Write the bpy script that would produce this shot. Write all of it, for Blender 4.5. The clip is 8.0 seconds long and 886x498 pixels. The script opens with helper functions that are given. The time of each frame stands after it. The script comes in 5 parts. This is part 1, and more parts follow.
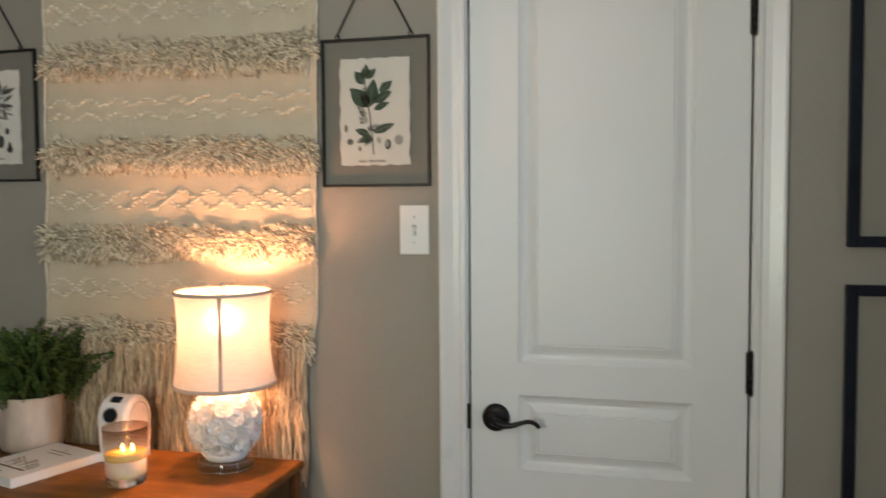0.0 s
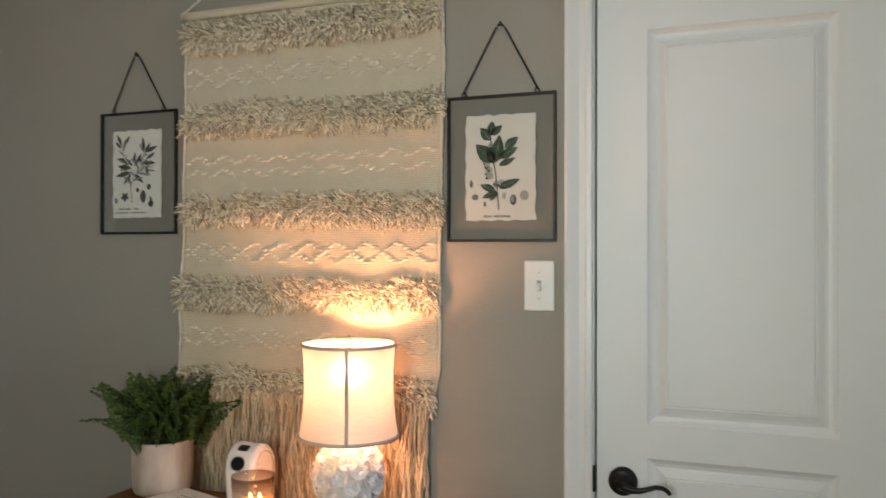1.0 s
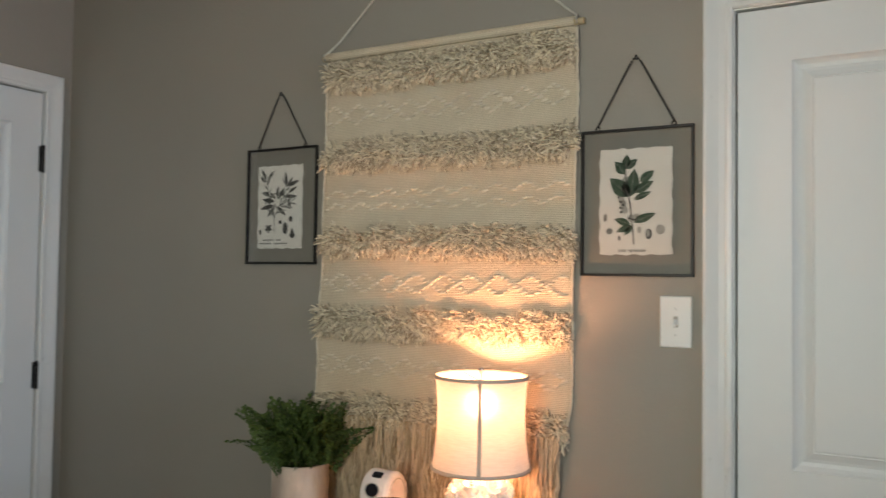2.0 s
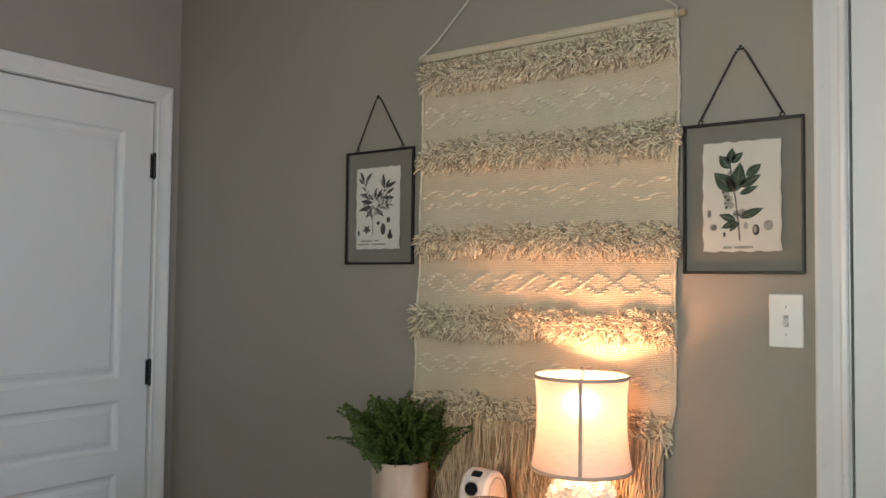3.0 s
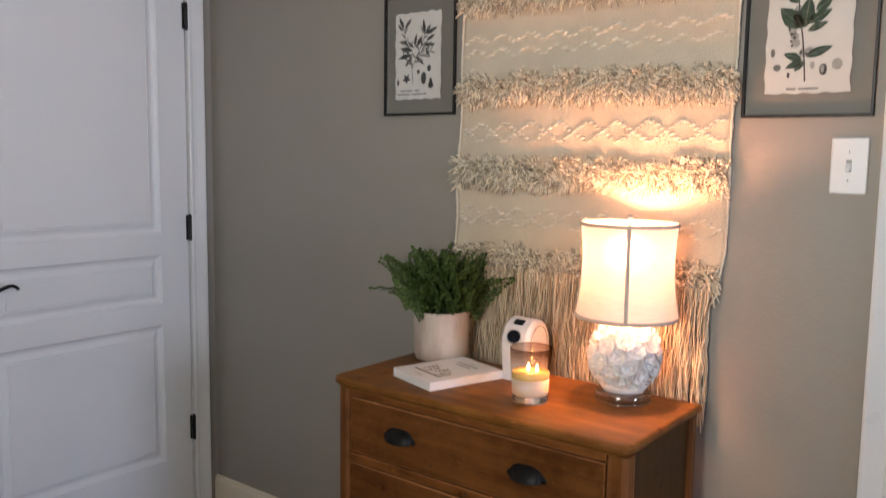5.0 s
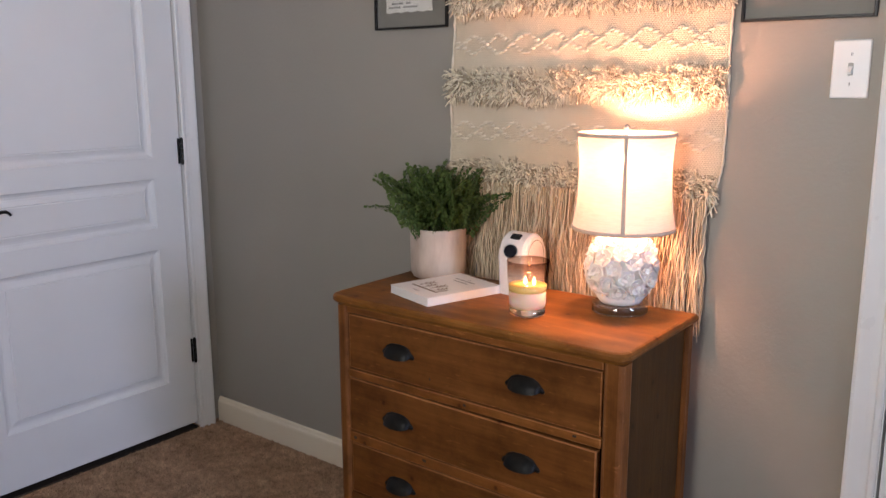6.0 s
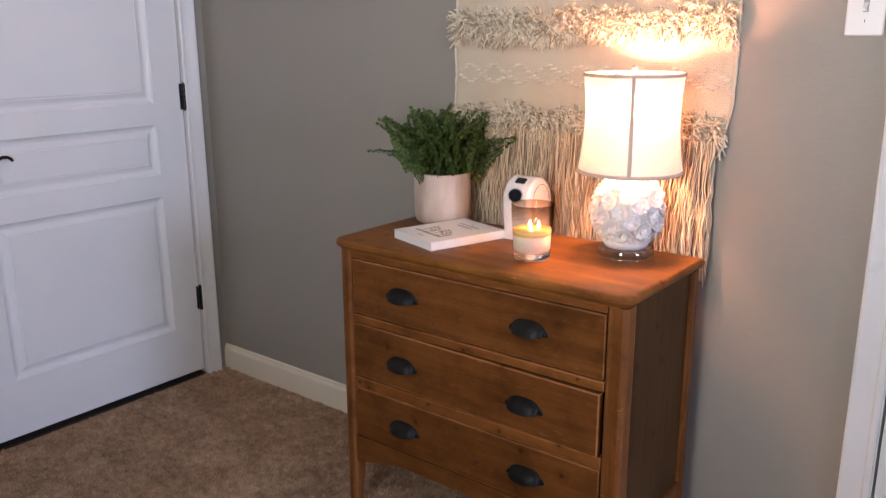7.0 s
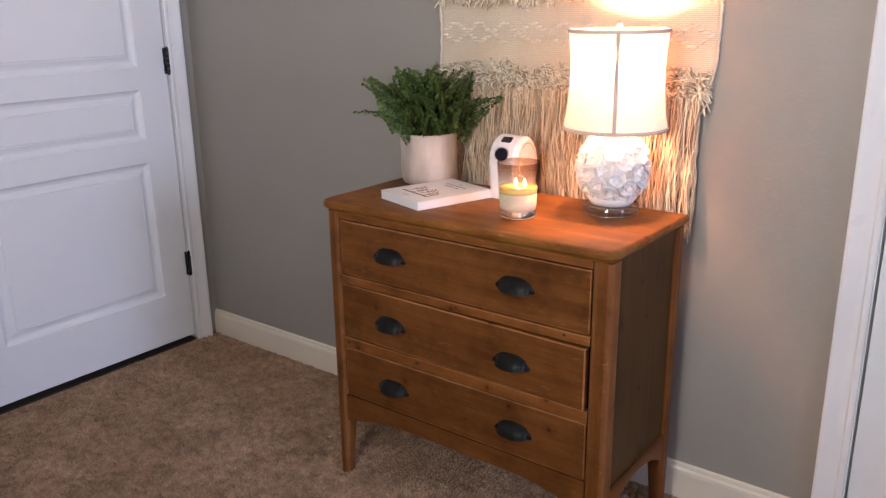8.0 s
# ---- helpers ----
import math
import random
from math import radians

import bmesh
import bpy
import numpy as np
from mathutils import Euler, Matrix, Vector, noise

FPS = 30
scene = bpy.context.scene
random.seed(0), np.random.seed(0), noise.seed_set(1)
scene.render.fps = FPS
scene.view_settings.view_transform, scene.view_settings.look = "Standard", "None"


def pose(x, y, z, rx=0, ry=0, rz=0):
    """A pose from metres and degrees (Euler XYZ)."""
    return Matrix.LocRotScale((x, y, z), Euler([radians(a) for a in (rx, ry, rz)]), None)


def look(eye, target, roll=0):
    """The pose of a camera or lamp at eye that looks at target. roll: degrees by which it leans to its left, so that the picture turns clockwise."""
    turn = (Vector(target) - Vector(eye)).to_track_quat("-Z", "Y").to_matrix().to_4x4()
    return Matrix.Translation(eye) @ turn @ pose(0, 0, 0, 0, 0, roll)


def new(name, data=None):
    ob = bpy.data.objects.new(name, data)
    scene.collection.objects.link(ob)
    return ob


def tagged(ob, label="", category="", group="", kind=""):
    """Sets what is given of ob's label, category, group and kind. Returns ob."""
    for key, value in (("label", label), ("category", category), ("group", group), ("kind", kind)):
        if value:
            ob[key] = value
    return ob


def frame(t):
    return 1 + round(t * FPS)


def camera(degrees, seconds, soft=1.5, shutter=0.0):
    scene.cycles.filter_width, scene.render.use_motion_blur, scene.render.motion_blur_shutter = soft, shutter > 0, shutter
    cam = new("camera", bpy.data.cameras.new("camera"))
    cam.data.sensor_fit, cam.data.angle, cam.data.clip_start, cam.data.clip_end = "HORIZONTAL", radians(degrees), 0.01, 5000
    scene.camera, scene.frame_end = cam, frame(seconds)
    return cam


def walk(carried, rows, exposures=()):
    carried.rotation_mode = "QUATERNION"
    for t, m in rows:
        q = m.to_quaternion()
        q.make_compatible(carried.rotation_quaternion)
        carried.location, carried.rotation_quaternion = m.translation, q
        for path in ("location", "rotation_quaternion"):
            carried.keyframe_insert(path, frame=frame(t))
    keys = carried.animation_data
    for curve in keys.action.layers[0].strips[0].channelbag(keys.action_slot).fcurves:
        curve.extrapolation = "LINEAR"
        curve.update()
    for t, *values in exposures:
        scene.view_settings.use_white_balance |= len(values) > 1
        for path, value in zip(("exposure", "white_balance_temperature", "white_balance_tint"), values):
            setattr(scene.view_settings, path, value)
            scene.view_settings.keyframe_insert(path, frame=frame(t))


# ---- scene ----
cam = camera(56.8, 8.0, soft=1.3, shutter=0.5)
PATH = [
    (0, (2.728, -1.861, 1.382), (2.228, 0.073, 1.273), -0.4),
    (0.5, (2.681, -1.872, 1.39), (2.061, 0.029, 1.349), -0.1),
    (1, (2.664, -1.873, 1.396), (1.939, -0.009, 1.408), 0.1),
    (1.5, (2.648, -1.884, 1.399), (1.804, -0.072, 1.462), 0.5),
    (2, (2.64, -1.905, 1.412), (1.655, -0.166, 1.486), 0.8),
    (2.2, (2.641, -1.903, 1.403), (1.602, -0.196, 1.483), 0.7),
    (3.3, (2.616, -1.921, 1.4), (1.422, -0.319, 1.472), 0.7),
    (3.5, (2.608, -1.927, 1.401), (1.406, -0.33, 1.464), 0.8),
    (4, (2.598, -1.917, 1.386), (1.378, -0.332, 1.394), 1.4),
    (4.5, (2.584, -1.905, 1.357), (1.358, -0.329, 1.253), 1.4),
    (5, (2.576, -1.89, 1.329), (1.351, -0.325, 1.106), 0.8),
    (5.2, (2.571, -1.894, 1.317), (1.358, -0.326, 1.05), 0.7),
    (6.3, (2.571, -1.871, 1.291), (1.369, -0.332, 0.861), -0.3),
    (6.5, (2.57, -1.866, 1.285), (1.366, -0.334, 0.835), -0.2),
    (7, (2.57, -1.864, 1.271), (1.37, -0.347, 0.764), -0.3),
    (7.5, (2.572, -1.868, 1.259), (1.386, -0.359, 0.698), -0.4),
    (8, (2.585, -1.87, 1.252), (1.415, -0.355, 0.671), -0.8),
]
EXPOSURES = [(0.0, -0.35, 6500, 11), (1.0, -0.30, 6500, 11), (2.2, -0.36, 6500, 11), (3.5, -0.31, 6450, 13), (5.0, 0.04, 6320, 21), (6.5, 0.27, 6180, 27), (8.0, 0.53, 6150, 29)]
walk(cam, [(t, look(eye, target, roll)) for t, eye, target, roll in PATH], EXPOSURES)

# ---------- light ----------
world = bpy.data.worlds.new("world")
scene.world = world
world.use_nodes = True
wn = world.node_tree.nodes
sky = wn.new("ShaderNodeTexSky")
sky.sky_type = 'NISHITA'
sky.sun_disc = False
sky.sun_elevation = radians(40)
sky.sun_rotation = radians(200)
wn["Background"].inputs["Strength"].default_value = 0.08
world.node_tree.links.new(sky.outputs["Color"], wn["Background"].inputs["Color"])


def lamp(name, kind, m, power, colour, size=0.1, size_y=None):
    data = bpy.data.lights.new(name, kind)
    data.energy, data.color = power, colour
    if kind == 'AREA':
        data.shape, data.size, data.size_y = 'RECTANGLE', size, size_y or size
    else:
        data.shadow_soft_size = size
    ob = new(name, data)
    ob.matrix_world = m
    return ob


# daylight in the openings of the windows behind the camera
lamp("window_daylight", 'AREA', look((2.07, -2.36, 1.72), (2.15, 0.0, 1.65)), 18.5, (0.95, 0.98, 0.94), 0.50, 1.1)
lamp("window_lawn_light", 'AREA', look((2.07, -2.34, 1.20), (2.1, -0.2, 2.4)), 9.5, (0.86, 1.0, 0.76), 0.50, 0.4)
lamp("window_daylight_east", 'AREA', look((6.41, -1.2, 1.45), (0.0, -0.9, 0.2)), 92, (0.60, 0.75, 1.0), 1.3, 1.3)
# the bulb in the table lamp, and the candle's flame
LAMP = (1.763, -0.163)
lamp("bulb_light", 'POINT', pose(LAMP[0], LAMP[1], 1.122), 11.4, (1.0, 0.475, 0.245), 0.026)
lamp("flame_light", 'POINT', pose(1.604, -0.322, 0.866), 0.32, (1.0, 0.5, 0.16), 0.006)

# ---------- materials ----------


def nodes_of(name):
    m = bpy.data.materials.new(name)
    m.use_nodes = True
    t = m.node_tree
    return m, t.nodes, t.links, t.nodes["Principled BSDF"]


def coords(n, l, scale=(1, 1, 1), rot=(0, 0, 0), kind="Object"):
    tc = n.new("ShaderNodeTexCoord")
    mp = n.new("ShaderNodeMapping")
    mp.inputs["Scale"].default_value = scale
    mp.inputs["Rotation"].default_value = rot
    l.new(tc.outputs[kind], mp.inputs["Vector"])
    return mp.outputs["Vector"]


def noise_at(n, l, vec, scale, detail=4.0, rough=0.55):
    x = n.new("ShaderNodeTexNoise")
    x.inputs["Scale"].default_value = scale
    x.inputs["Detail"].default_value = detail
    x.inputs["Roughness"].default_value = rough
    l.new(vec, x.inputs["Vector"])
    return x.outputs["Fac"]


def ramp(n, l, fac, stops):
    r = n.new("ShaderNodeValToRGB")
    el = r.color_ramp.elements
    el[0].position, el[0].color = stops[0][0], (*stops[0][1], 1)
    el[1].position, el[1].color = stops[-1][0], (*stops[-1][1], 1)
    for p, c in stops[1:-1]:
        e = el.new(p)
        e.color = (*c, 1)
    l.new(fac, r.inputs["Fac"])
    return r.outputs["Color"]


def bumped(n, l, b, height, strength, dist):
    bp = n.new("ShaderNodeBump")
    bp.inputs["Strength"].default_value = strength
    bp.inputs["Distance"].default_value = dist
    l.new(height, bp.inputs["Height"])
    l.new(bp.outputs["Normal"], b.inputs["Normal"])


def plain(name, c1, c2, rough=0.5, big=3.0, fine=120.0, bump=0.15, dist=0.001, metal=0.0, rough2=None):
    """Two tones in broad patches, fine relief, uneven gloss."""
    m, n, l, b = nodes_of(name)
    v = coords(n, l)
    f = noise_at(n, l, v, big)
    l.new(ramp(n, l, f, [(0.3, c1), (0.7, c2)]), b.inputs["Base Color"])
    b.inputs["Metallic"].default_value = metal
    g = n.new("ShaderNodeMapRange")
    g.inputs["To Min"].default_value = rough
    g.inputs["To Max"].default_value = rough2 if rough2 is not None else min(1, rough + 0.12)
    f2 = noise_at(n, l, v, big * 4)
    l.new(f2, g.inputs["Value"])
    l.new(g.outputs["Result"], b.inputs["Roughness"])
    if bump:
        bumped(n, l, b, noise_at(n, l, v, fine, 3), bump, dist)
    return m


def wood(name, axis, tone=1.0, turn=(radians(-90), 0, 0), cast=(1, 1.04, 1.08), streaky=0.75):
    """Orange-brown stained pine with the grain along one axis, knots and worn patches."""
    m, n, l, b = nodes_of(name)
    info = n.new("ShaderNodeObjectInfo")
    tc = n.new("ShaderNodeTexCoord")
    add = n.new("ShaderNodeVectorMath")
    add.operation = 'ADD'
    l.new(tc.outputs["Object"], add.inputs[0])
    sc = n.new("ShaderNodeVectorMath")
    sc.operation = 'SCALE'
    sc.inputs[0].default_value = (3.1, 2.3, 1.7)
    l.new(info.outputs["Random"], sc.inputs["Scale"])
    l.new(sc.outputs["Vector"], add.inputs[1])
    mp = n.new("ShaderNodeMapping")
    s = [16.0, 16.0, 16.0]
    s[axis] = 1.1
    mp.inputs["Scale"].default_value = s
    l.new(add.outputs["Vector"], mp.inputs["Vector"])
    grain = noise_at(n, l, mp.outputs["Vector"], 2.2, 6, 0.62)
    mp2 = n.new("ShaderNodeMapping")
    s = [90.0, 90.0, 90.0]
    s[axis] = 4.0
    mp2.inputs["Scale"].default_value = s
    l.new(add.outputs["Vector"], mp2.inputs["Vector"])
    fine = noise_at(n, l, mp2.outputs["Vector"], 2.0, 3, 0.6)
    col = ramp(n, l, grain, [(0.26, tuple(c * tone * k for c, k in zip((0.180, 0.0560, 0.0105), cast))), (0.5, tuple(c * tone * k for c, k in zip((0.255, 0.0845, 0.0170), cast))), (0.74, tuple(c * tone * k for c, k in zip((0.335, 0.1185, 0.0245), cast)))])
    streak = ramp(n, l, fine, [(0.3, (0.82, 0.79, 0.76)), (0.62, (1, 1, 1))])
    mul = n.new("ShaderNodeMixRGB")
    mul.blend_type = 'MULTIPLY'
    mul.inputs["Fac"].default_value = streaky
    l.new(col, mul.inputs["Color1"])
    l.new(streak, mul.inputs["Color2"])
    # knots, drawn out a little along the grain
    mp3 = n.new("ShaderNodeMapping")
    mp3.inputs["Rotation"].default_value = turn
    mp3.inputs["Scale"].default_value = (6.0, 6.0, 6.0)
    l.new(add.outputs["Vector"], mp3.inputs["Vector"])
    vo = n.new("ShaderNodeTexVoronoi")
    vo.voronoi_dimensions = '2D'
    vo.inputs["Scale"].default_value = 1.0
    l.new(mp3.outputs["Vector"], vo.inputs["Vector"])
    kn = ramp(n, l, vo.outputs["Distance"], [(0.0, (0.22, 0.16, 0.13)), (0.022, (0.42, 0.33, 0.27)), (0.045, (0.80, 0.75, 0.70)), (0.15, (1, 1, 1))])
    mul2 = n.new("ShaderNodeMixRGB")
    mul2.blend_type = 'MULTIPLY'
    # only some of the cells hold a knot
    l.new(ramp(n, l, vo.outputs["Color"], [(0.34, (0, 0, 0)), (0.40, (0.95, 0.95, 0.95))]), mul2.inputs["Fac"])
    l.new(mul.outputs["Color"], mul2.inputs["Color1"])
    l.new(kn, mul2.inputs["Color2"])
    # broad worn patches
    wear = noise_at(n, l, add.outputs["Vector"], 9.0, 6, 0.68)
    pat = ramp(n, l, wear, [(0.30, (0.56, 0.53, 0.50)), (0.5, (0.95, 0.94, 0.93)), (0.70, (1.20, 1.20, 1.19))])
    mul3 = n.new("ShaderNodeMixRGB")
    mul3.blend_type = 'MULTIPLY'
    mul3.inputs["Fac"].default_value = 1.0
    l.new(mul2.outputs["Color"], mul3.inputs["Color1"])
    l.new(pat, mul3.inputs["Color2"])
    # short pale scratches and small dents
    mp4 = n.new("ShaderNodeMapping")
    mp4.inputs["Rotation"].default_value = (0.5, 0.6, 0.5)
    mp4.inputs["Scale"].default_value = (26, 150, 150)
    l.new(add.outputs["Vector"], mp4.inputs["Vector"])
    scr = ramp(n, l, noise_at(n, l, mp4.outputs["Vector"], 1.0, 2, 0.4), [(0.68, (1, 1, 1)), (0.74, (1.5, 1.6, 1.8))])
    mul5 = n.new("ShaderNodeMixRGB")
    mul5.blend_type = 'MULTIPLY'
    mul5.inputs["Fac"].default_value = 1.0
    l.new(mul3.outputs["Color"], mul5.inputs["Color1"])
    l.new(scr, mul5.inputs["Color2"])
    l.new(mul5.outputs["Color"], b.inputs["Base Color"])
    g = n.new("ShaderNodeMapRange")
    g.inputs["To Min"].default_value = 0.36
    g.inputs["To Max"].default_value = 0.58
    l.new(wear, g.inputs["Value"])
    l.new(g.outputs["Result"], b.inputs["Roughness"])
    b.inputs["Specular IOR Level"].default_value = 0.17
    bumped(n, l, b, fine, 0.3, 0.0012)
    return m


def yarn(name, c1, c2, rough=0.9):
    """Wool and cotton strands: each strand has a tone of its own."""
    m, n, l, b = nodes_of(name)
    geo = n.new("ShaderNodeNewGeometry")
    col = ramp(n, l, geo.outputs["Random Per Island"], [(0.0, c1), (0.75, c2), (1.0, c2)])
    l.new(col, b.inputs["Base Color"])
    b.inputs["Roughness"].default_value = rough
    v = coords(n, l)
    bumped(n, l, b, noise_at(n, l, v, 600, 2), 0.5, 0.0006)
    return m


def woven(name, c1, c2):
    """Flat-woven cloth with visible weft and warp."""
    m, n, l, b = nodes_of(name)
    v = coords(n, l)
    f = noise_at(n, l, v, 9, 5)
    base = ramp(n, l, f, [(0.3, c1), (0.7, c2)])
    b.inputs["Roughness"].default_value = 0.92
    br = n.new("ShaderNodeTexBrick")
    br.inputs["Scale"].default_value = 1.0
    br.inputs["Brick Width"].default_value = 0.0070
    br.inputs["Row Height"].default_value = 0.0045
    br.inputs["Mortar Size"].default_value = 0.0010
    br.inputs["Mortar Smooth"].default_value = 1.0
    br.inputs["Color1"].default_value = (1, 1, 1, 1)
    br.inputs["Color2"].default_value = (0.8, 0.8, 0.8, 1)
    br.inputs["Mortar"].default_value = (0, 0, 0, 1)
    l.new(coords(n, l, rot=(radians(-90), 0, 0)), br.inputs["Vector"])
    gap = ramp(n, l, br.outputs["Color"], [(0.0, (0.80, 0.77, 0.73)), (0.7, (0.95, 0.94, 0.92)), (1.0, (1.05, 1.05, 1.05))])
    mul = n.new("ShaderNodeMixRGB")
    mul.blend_type = 'MULTIPLY'
    mul.inputs["Fac"].default_value = 1.0
    l.new(base, mul.inputs["Color1"])
    l.new(gap, mul.inputs["Color2"])
    l.new(mul.outputs["Color"], b.inputs["Base Color"])
    bumped(n, l, b, br.outputs["Color"], 0.7, 0.0025)
    return m


def thin_glass(name, tint=(0.93, 0.94, 0.93), gloss=0.06):
    """A thin pane: mostly clear, a little mirror."""
    m, n, l, b = nodes_of(name)
    tr = n.new("ShaderNodeBsdfTransparent")
    tr.inputs["Color"].default_value = (*tint, 1)
    gl = n.new("ShaderNodeBsdfGlossy")
    gl.inputs["Roughness"].default_value = 0.03
    mx = n.new("ShaderNodeMixShader")
    mx.inputs["Fac"].default_value = gloss
    l.new(tr.outputs["BSDF"], mx.inputs[1])
    l.new(gl.outputs["BSDF"], mx.inputs[2])
    l.new(mx.outputs["Shader"], n["Material Output"].inputs["Surface"])
    return m


def shade_cloth(name):
    """Lamp-shade linen: lets light through, slubs in the weave."""
    m, n, l, b = nodes_of(name)
    v = coords(n, l, (14, 14, 120))
    f = noise_at(n, l, v, 3.0, 4)
    col = ramp(n, l, f, [(0.3, (0.80, 0.70, 0.59)), (0.7, (0.90, 0.80, 0.69))])
    df = n.new("ShaderNodeBsdfDiffuse")
    tl = n.new("ShaderNodeBsdfTranslucent")
    l.new(col, df.inputs["Color"])
    l.new(col, tl.inputs["Color"])
    # thin linen scatters forwards, so that the bulb's place shows
    fw = n.new("ShaderNodeBsdfRefraction")
    fw.inputs["IOR"].default_value = 1.25
    fw.inputs["Roughness"].default_value = 0.9
    l.new(col, fw.inputs["Color"])
    sm = n.new("ShaderNodeMixShader")
    sm.inputs["Fac"].default_value = 0.35
    l.new(tl.outputs["BSDF"], sm.inputs[1])
    l.new(fw.outputs["BSDF"], sm.inputs[2])
    mx = n.new("ShaderNodeMixShader")
    mx.inputs["Fac"].default_value = 0.125
    l.new(df.outputs["BSDF"], mx.inputs[1])
    l.new(sm.outputs["Shader"], mx.inputs[2])
    l.new(mx.outputs["Shader"], n["Material Output"].inputs["Surface"])
    return m


def glow(name, colour, strength):
    m, n, l, b = nodes_of(name)
    b.inputs["Base Color"].default_value = (*colour, 1)
    b.inputs["Emission Color"].default_value = (*colour, 1)
    b.inputs["Emission Strength"].default_value = strength
    return m


def leafy(name, c1, c2):
    m, n, l, b = nodes_of(name)
    geo = n.new("ShaderNodeNewGeometry")
    info = n.new("ShaderNodeObjectInfo")
    ad = n.new("ShaderNodeMath")
    ad.operation = 'MULTIPLY_ADD'
    ad.inputs[1].default_value = 0.6
    l.new(geo.outputs["Random Per Island"], ad.inputs[0])
    hf = n.new("ShaderNodeMath")
    hf.operation = 'MULTIPLY'
    hf.inputs[1].default_value = 0.4
    l.new(info.outputs["Random"], hf.inputs[0])
    l.new(hf.outputs["Value"], ad.inputs[2])
    l.new(ramp(n, l, ad.outputs["Value"], [(0.0, c1), (1.0, c2)]), b.inputs["Base Color"])
    b.inputs["Roughness"].default_value = 0.55
    b.inputs["Specular IOR Level"].default_value = 0.25
    return m


M_WALL = plain("grey_wall_paint", (0.308, 0.280, 0.238), (0.330, 0.300, 0.256), 0.5, 1.6, 85, 0.45, 0.0016, rough2=0.62)
M_WHITE = plain("white_door_paint", (0.77, 0.77, 0.76), (0.81, 0.81, 0.80), 0.36, 2.0, 60, 0.05, 0.0008, rough2=0.50)
M_TRIM = plain("white_trim_paint", (0.76, 0.75, 0.73), (0.81, 0.80, 0.78), 0.24, 3.0, 80, 0.04, 0.0008, rough2=0.34)
M_BASE = plain("cream_baseboard_paint", (0.79, 0.69, 0.53), (0.83, 0.73, 0.575), 0.3, 3.0, 80, 0.05, 0.0008)
M_CEIL = plain("ceiling_paint", (0.74, 0.73, 0.70), (0.78, 0.77, 0.74), 0.9, 2, 120, 0.3, 0.002)
M_BRONZE = plain("dark_bronze", (0.012, 0.011, 0.011), (0.025, 0.022, 0.02), 0.32, 12, 300, 0.1, 0.0005, metal=0.6)
M_BLACK = plain("black_metal", (0.008, 0.007, 0.006), (0.018, 0.015, 0.012), 0.34, 18, 300, 0.15, 0.0005, metal=0.3)
M_IRON = plain("worn_black_iron", (0.006, 0.006, 0.0055), (0.016, 0.013, 0.010), 0.38, 40, 250, 0.12, 0.0005)
M_IRON.node_tree.nodes["Principled BSDF"].inputs["Specular IOR Level"].default_value = 0.16
M_NAVY = plain("navy_frame_paint", (0.006, 0.008, 0.014), (0.012, 0.015, 0.024), 0.4, 10, 200, 0.1, 0.0006)
M_NAVY.node_tree.nodes["Principled BSDF"].inputs["Specular IOR Level"].default_value = 0.15
M_MAT = plain("beige_picture_mount", (0.25, 0.228, 0.19), (0.28, 0.255, 0.215), 0.7, 4, 300, 0.1, 0.0004)
M_WOODX = wood("pine_along_x", 0, 0.62)
# top board's pine is lightened for the lamplight that falls on it
M_WOODT = wood("pine_top_lamplit", 0, 0.86, (0, 0, 0), (1, 1.15, 1.05))
M_WOODY = wood("pine_along_y", 1, 0.66, (radians(-90), 0, radians(90)))
M_WOODZ = wood("pine_along_z", 2, 0.68)
M_WORN = wood("rubbed_pine_edge", 0, 1.35, cast=(1, 1.2, 2.0))
M_WORNZ = wood("rubbed_pine_post", 2, 0.84, cast=(1, 1.15, 1.8))
# dark pine for the side panels, toned down further for their shade
M_WOODD = wood("dark_shaded_pine_panel", 2, 0.27, (0, radians(90), 0), (0.95, 1.22, 1.3), 0.3)
M_RAIL = wood("paler_pine_rail", 0, 0.86)
M_KNOT = plain("dark_pine_knot", (0.018, 0.008, 0.003), (0.045, 0.018, 0.006), 0.5, 90)
# near-black colour stands in for shade in hollows, gaps and slots
M_DARK = plain("dark_hollow_shade", (0.02, 0.012, 0.008), (0.04, 0.025, 0.015), 0.8, 5)
M_CLOTH = woven("cream_woven_wool", (0.74, 0.63, 0.47), (0.82, 0.71, 0.54))
M_SHAG = yarn("shaggy_wool", (0.39, 0.31, 0.21), (0.91, 0.81, 0.63))
M_STITCH = yarn("cream_stitch_wool", (0.70, 0.605, 0.47), (0.86, 0.755, 0.60))
M_FRINGE = yarn("fringe_cotton", (0.36, 0.26, 0.155), (0.78, 0.64, 0.45))
M_DOWEL = plain("pale_dowel", (0.5, 0.38, 0.22), (0.58, 0.45, 0.28), 0.6, 30)
M_ROPE = yarn("cotton_cord", (0.6, 0.56, 0.48), (0.66, 0.62, 0.54))
M_PAPER = plain("handmade_paper", (0.74, 0.72, 0.66), (0.80, 0.78, 0.72), 0.9, 30, 400, 0.3, 0.0006)
M_GREEN = plain("printed_green", (0.025, 0.05, 0.03), (0.08, 0.13, 0.085), 0.9, 90, bump=0)
M_INK = plain("printed_grey", (0.03, 0.03, 0.028), (0.11, 0.105, 0.095), 0.9, 120, bump=0)
M_MIDINK = plain("printed_mid_grey", (0.14, 0.14, 0.13), (0.28, 0.27, 0.25), 0.9, 150, bump=0)
M_PALEINK = plain("printed_pale_grey", (0.35, 0.34, 0.31), (0.45, 0.44, 0.4), 0.9, 90, bump=0)
M_PANE = thin_glass("picture_glass", (0.945, 0.945, 0.94), 0.03)
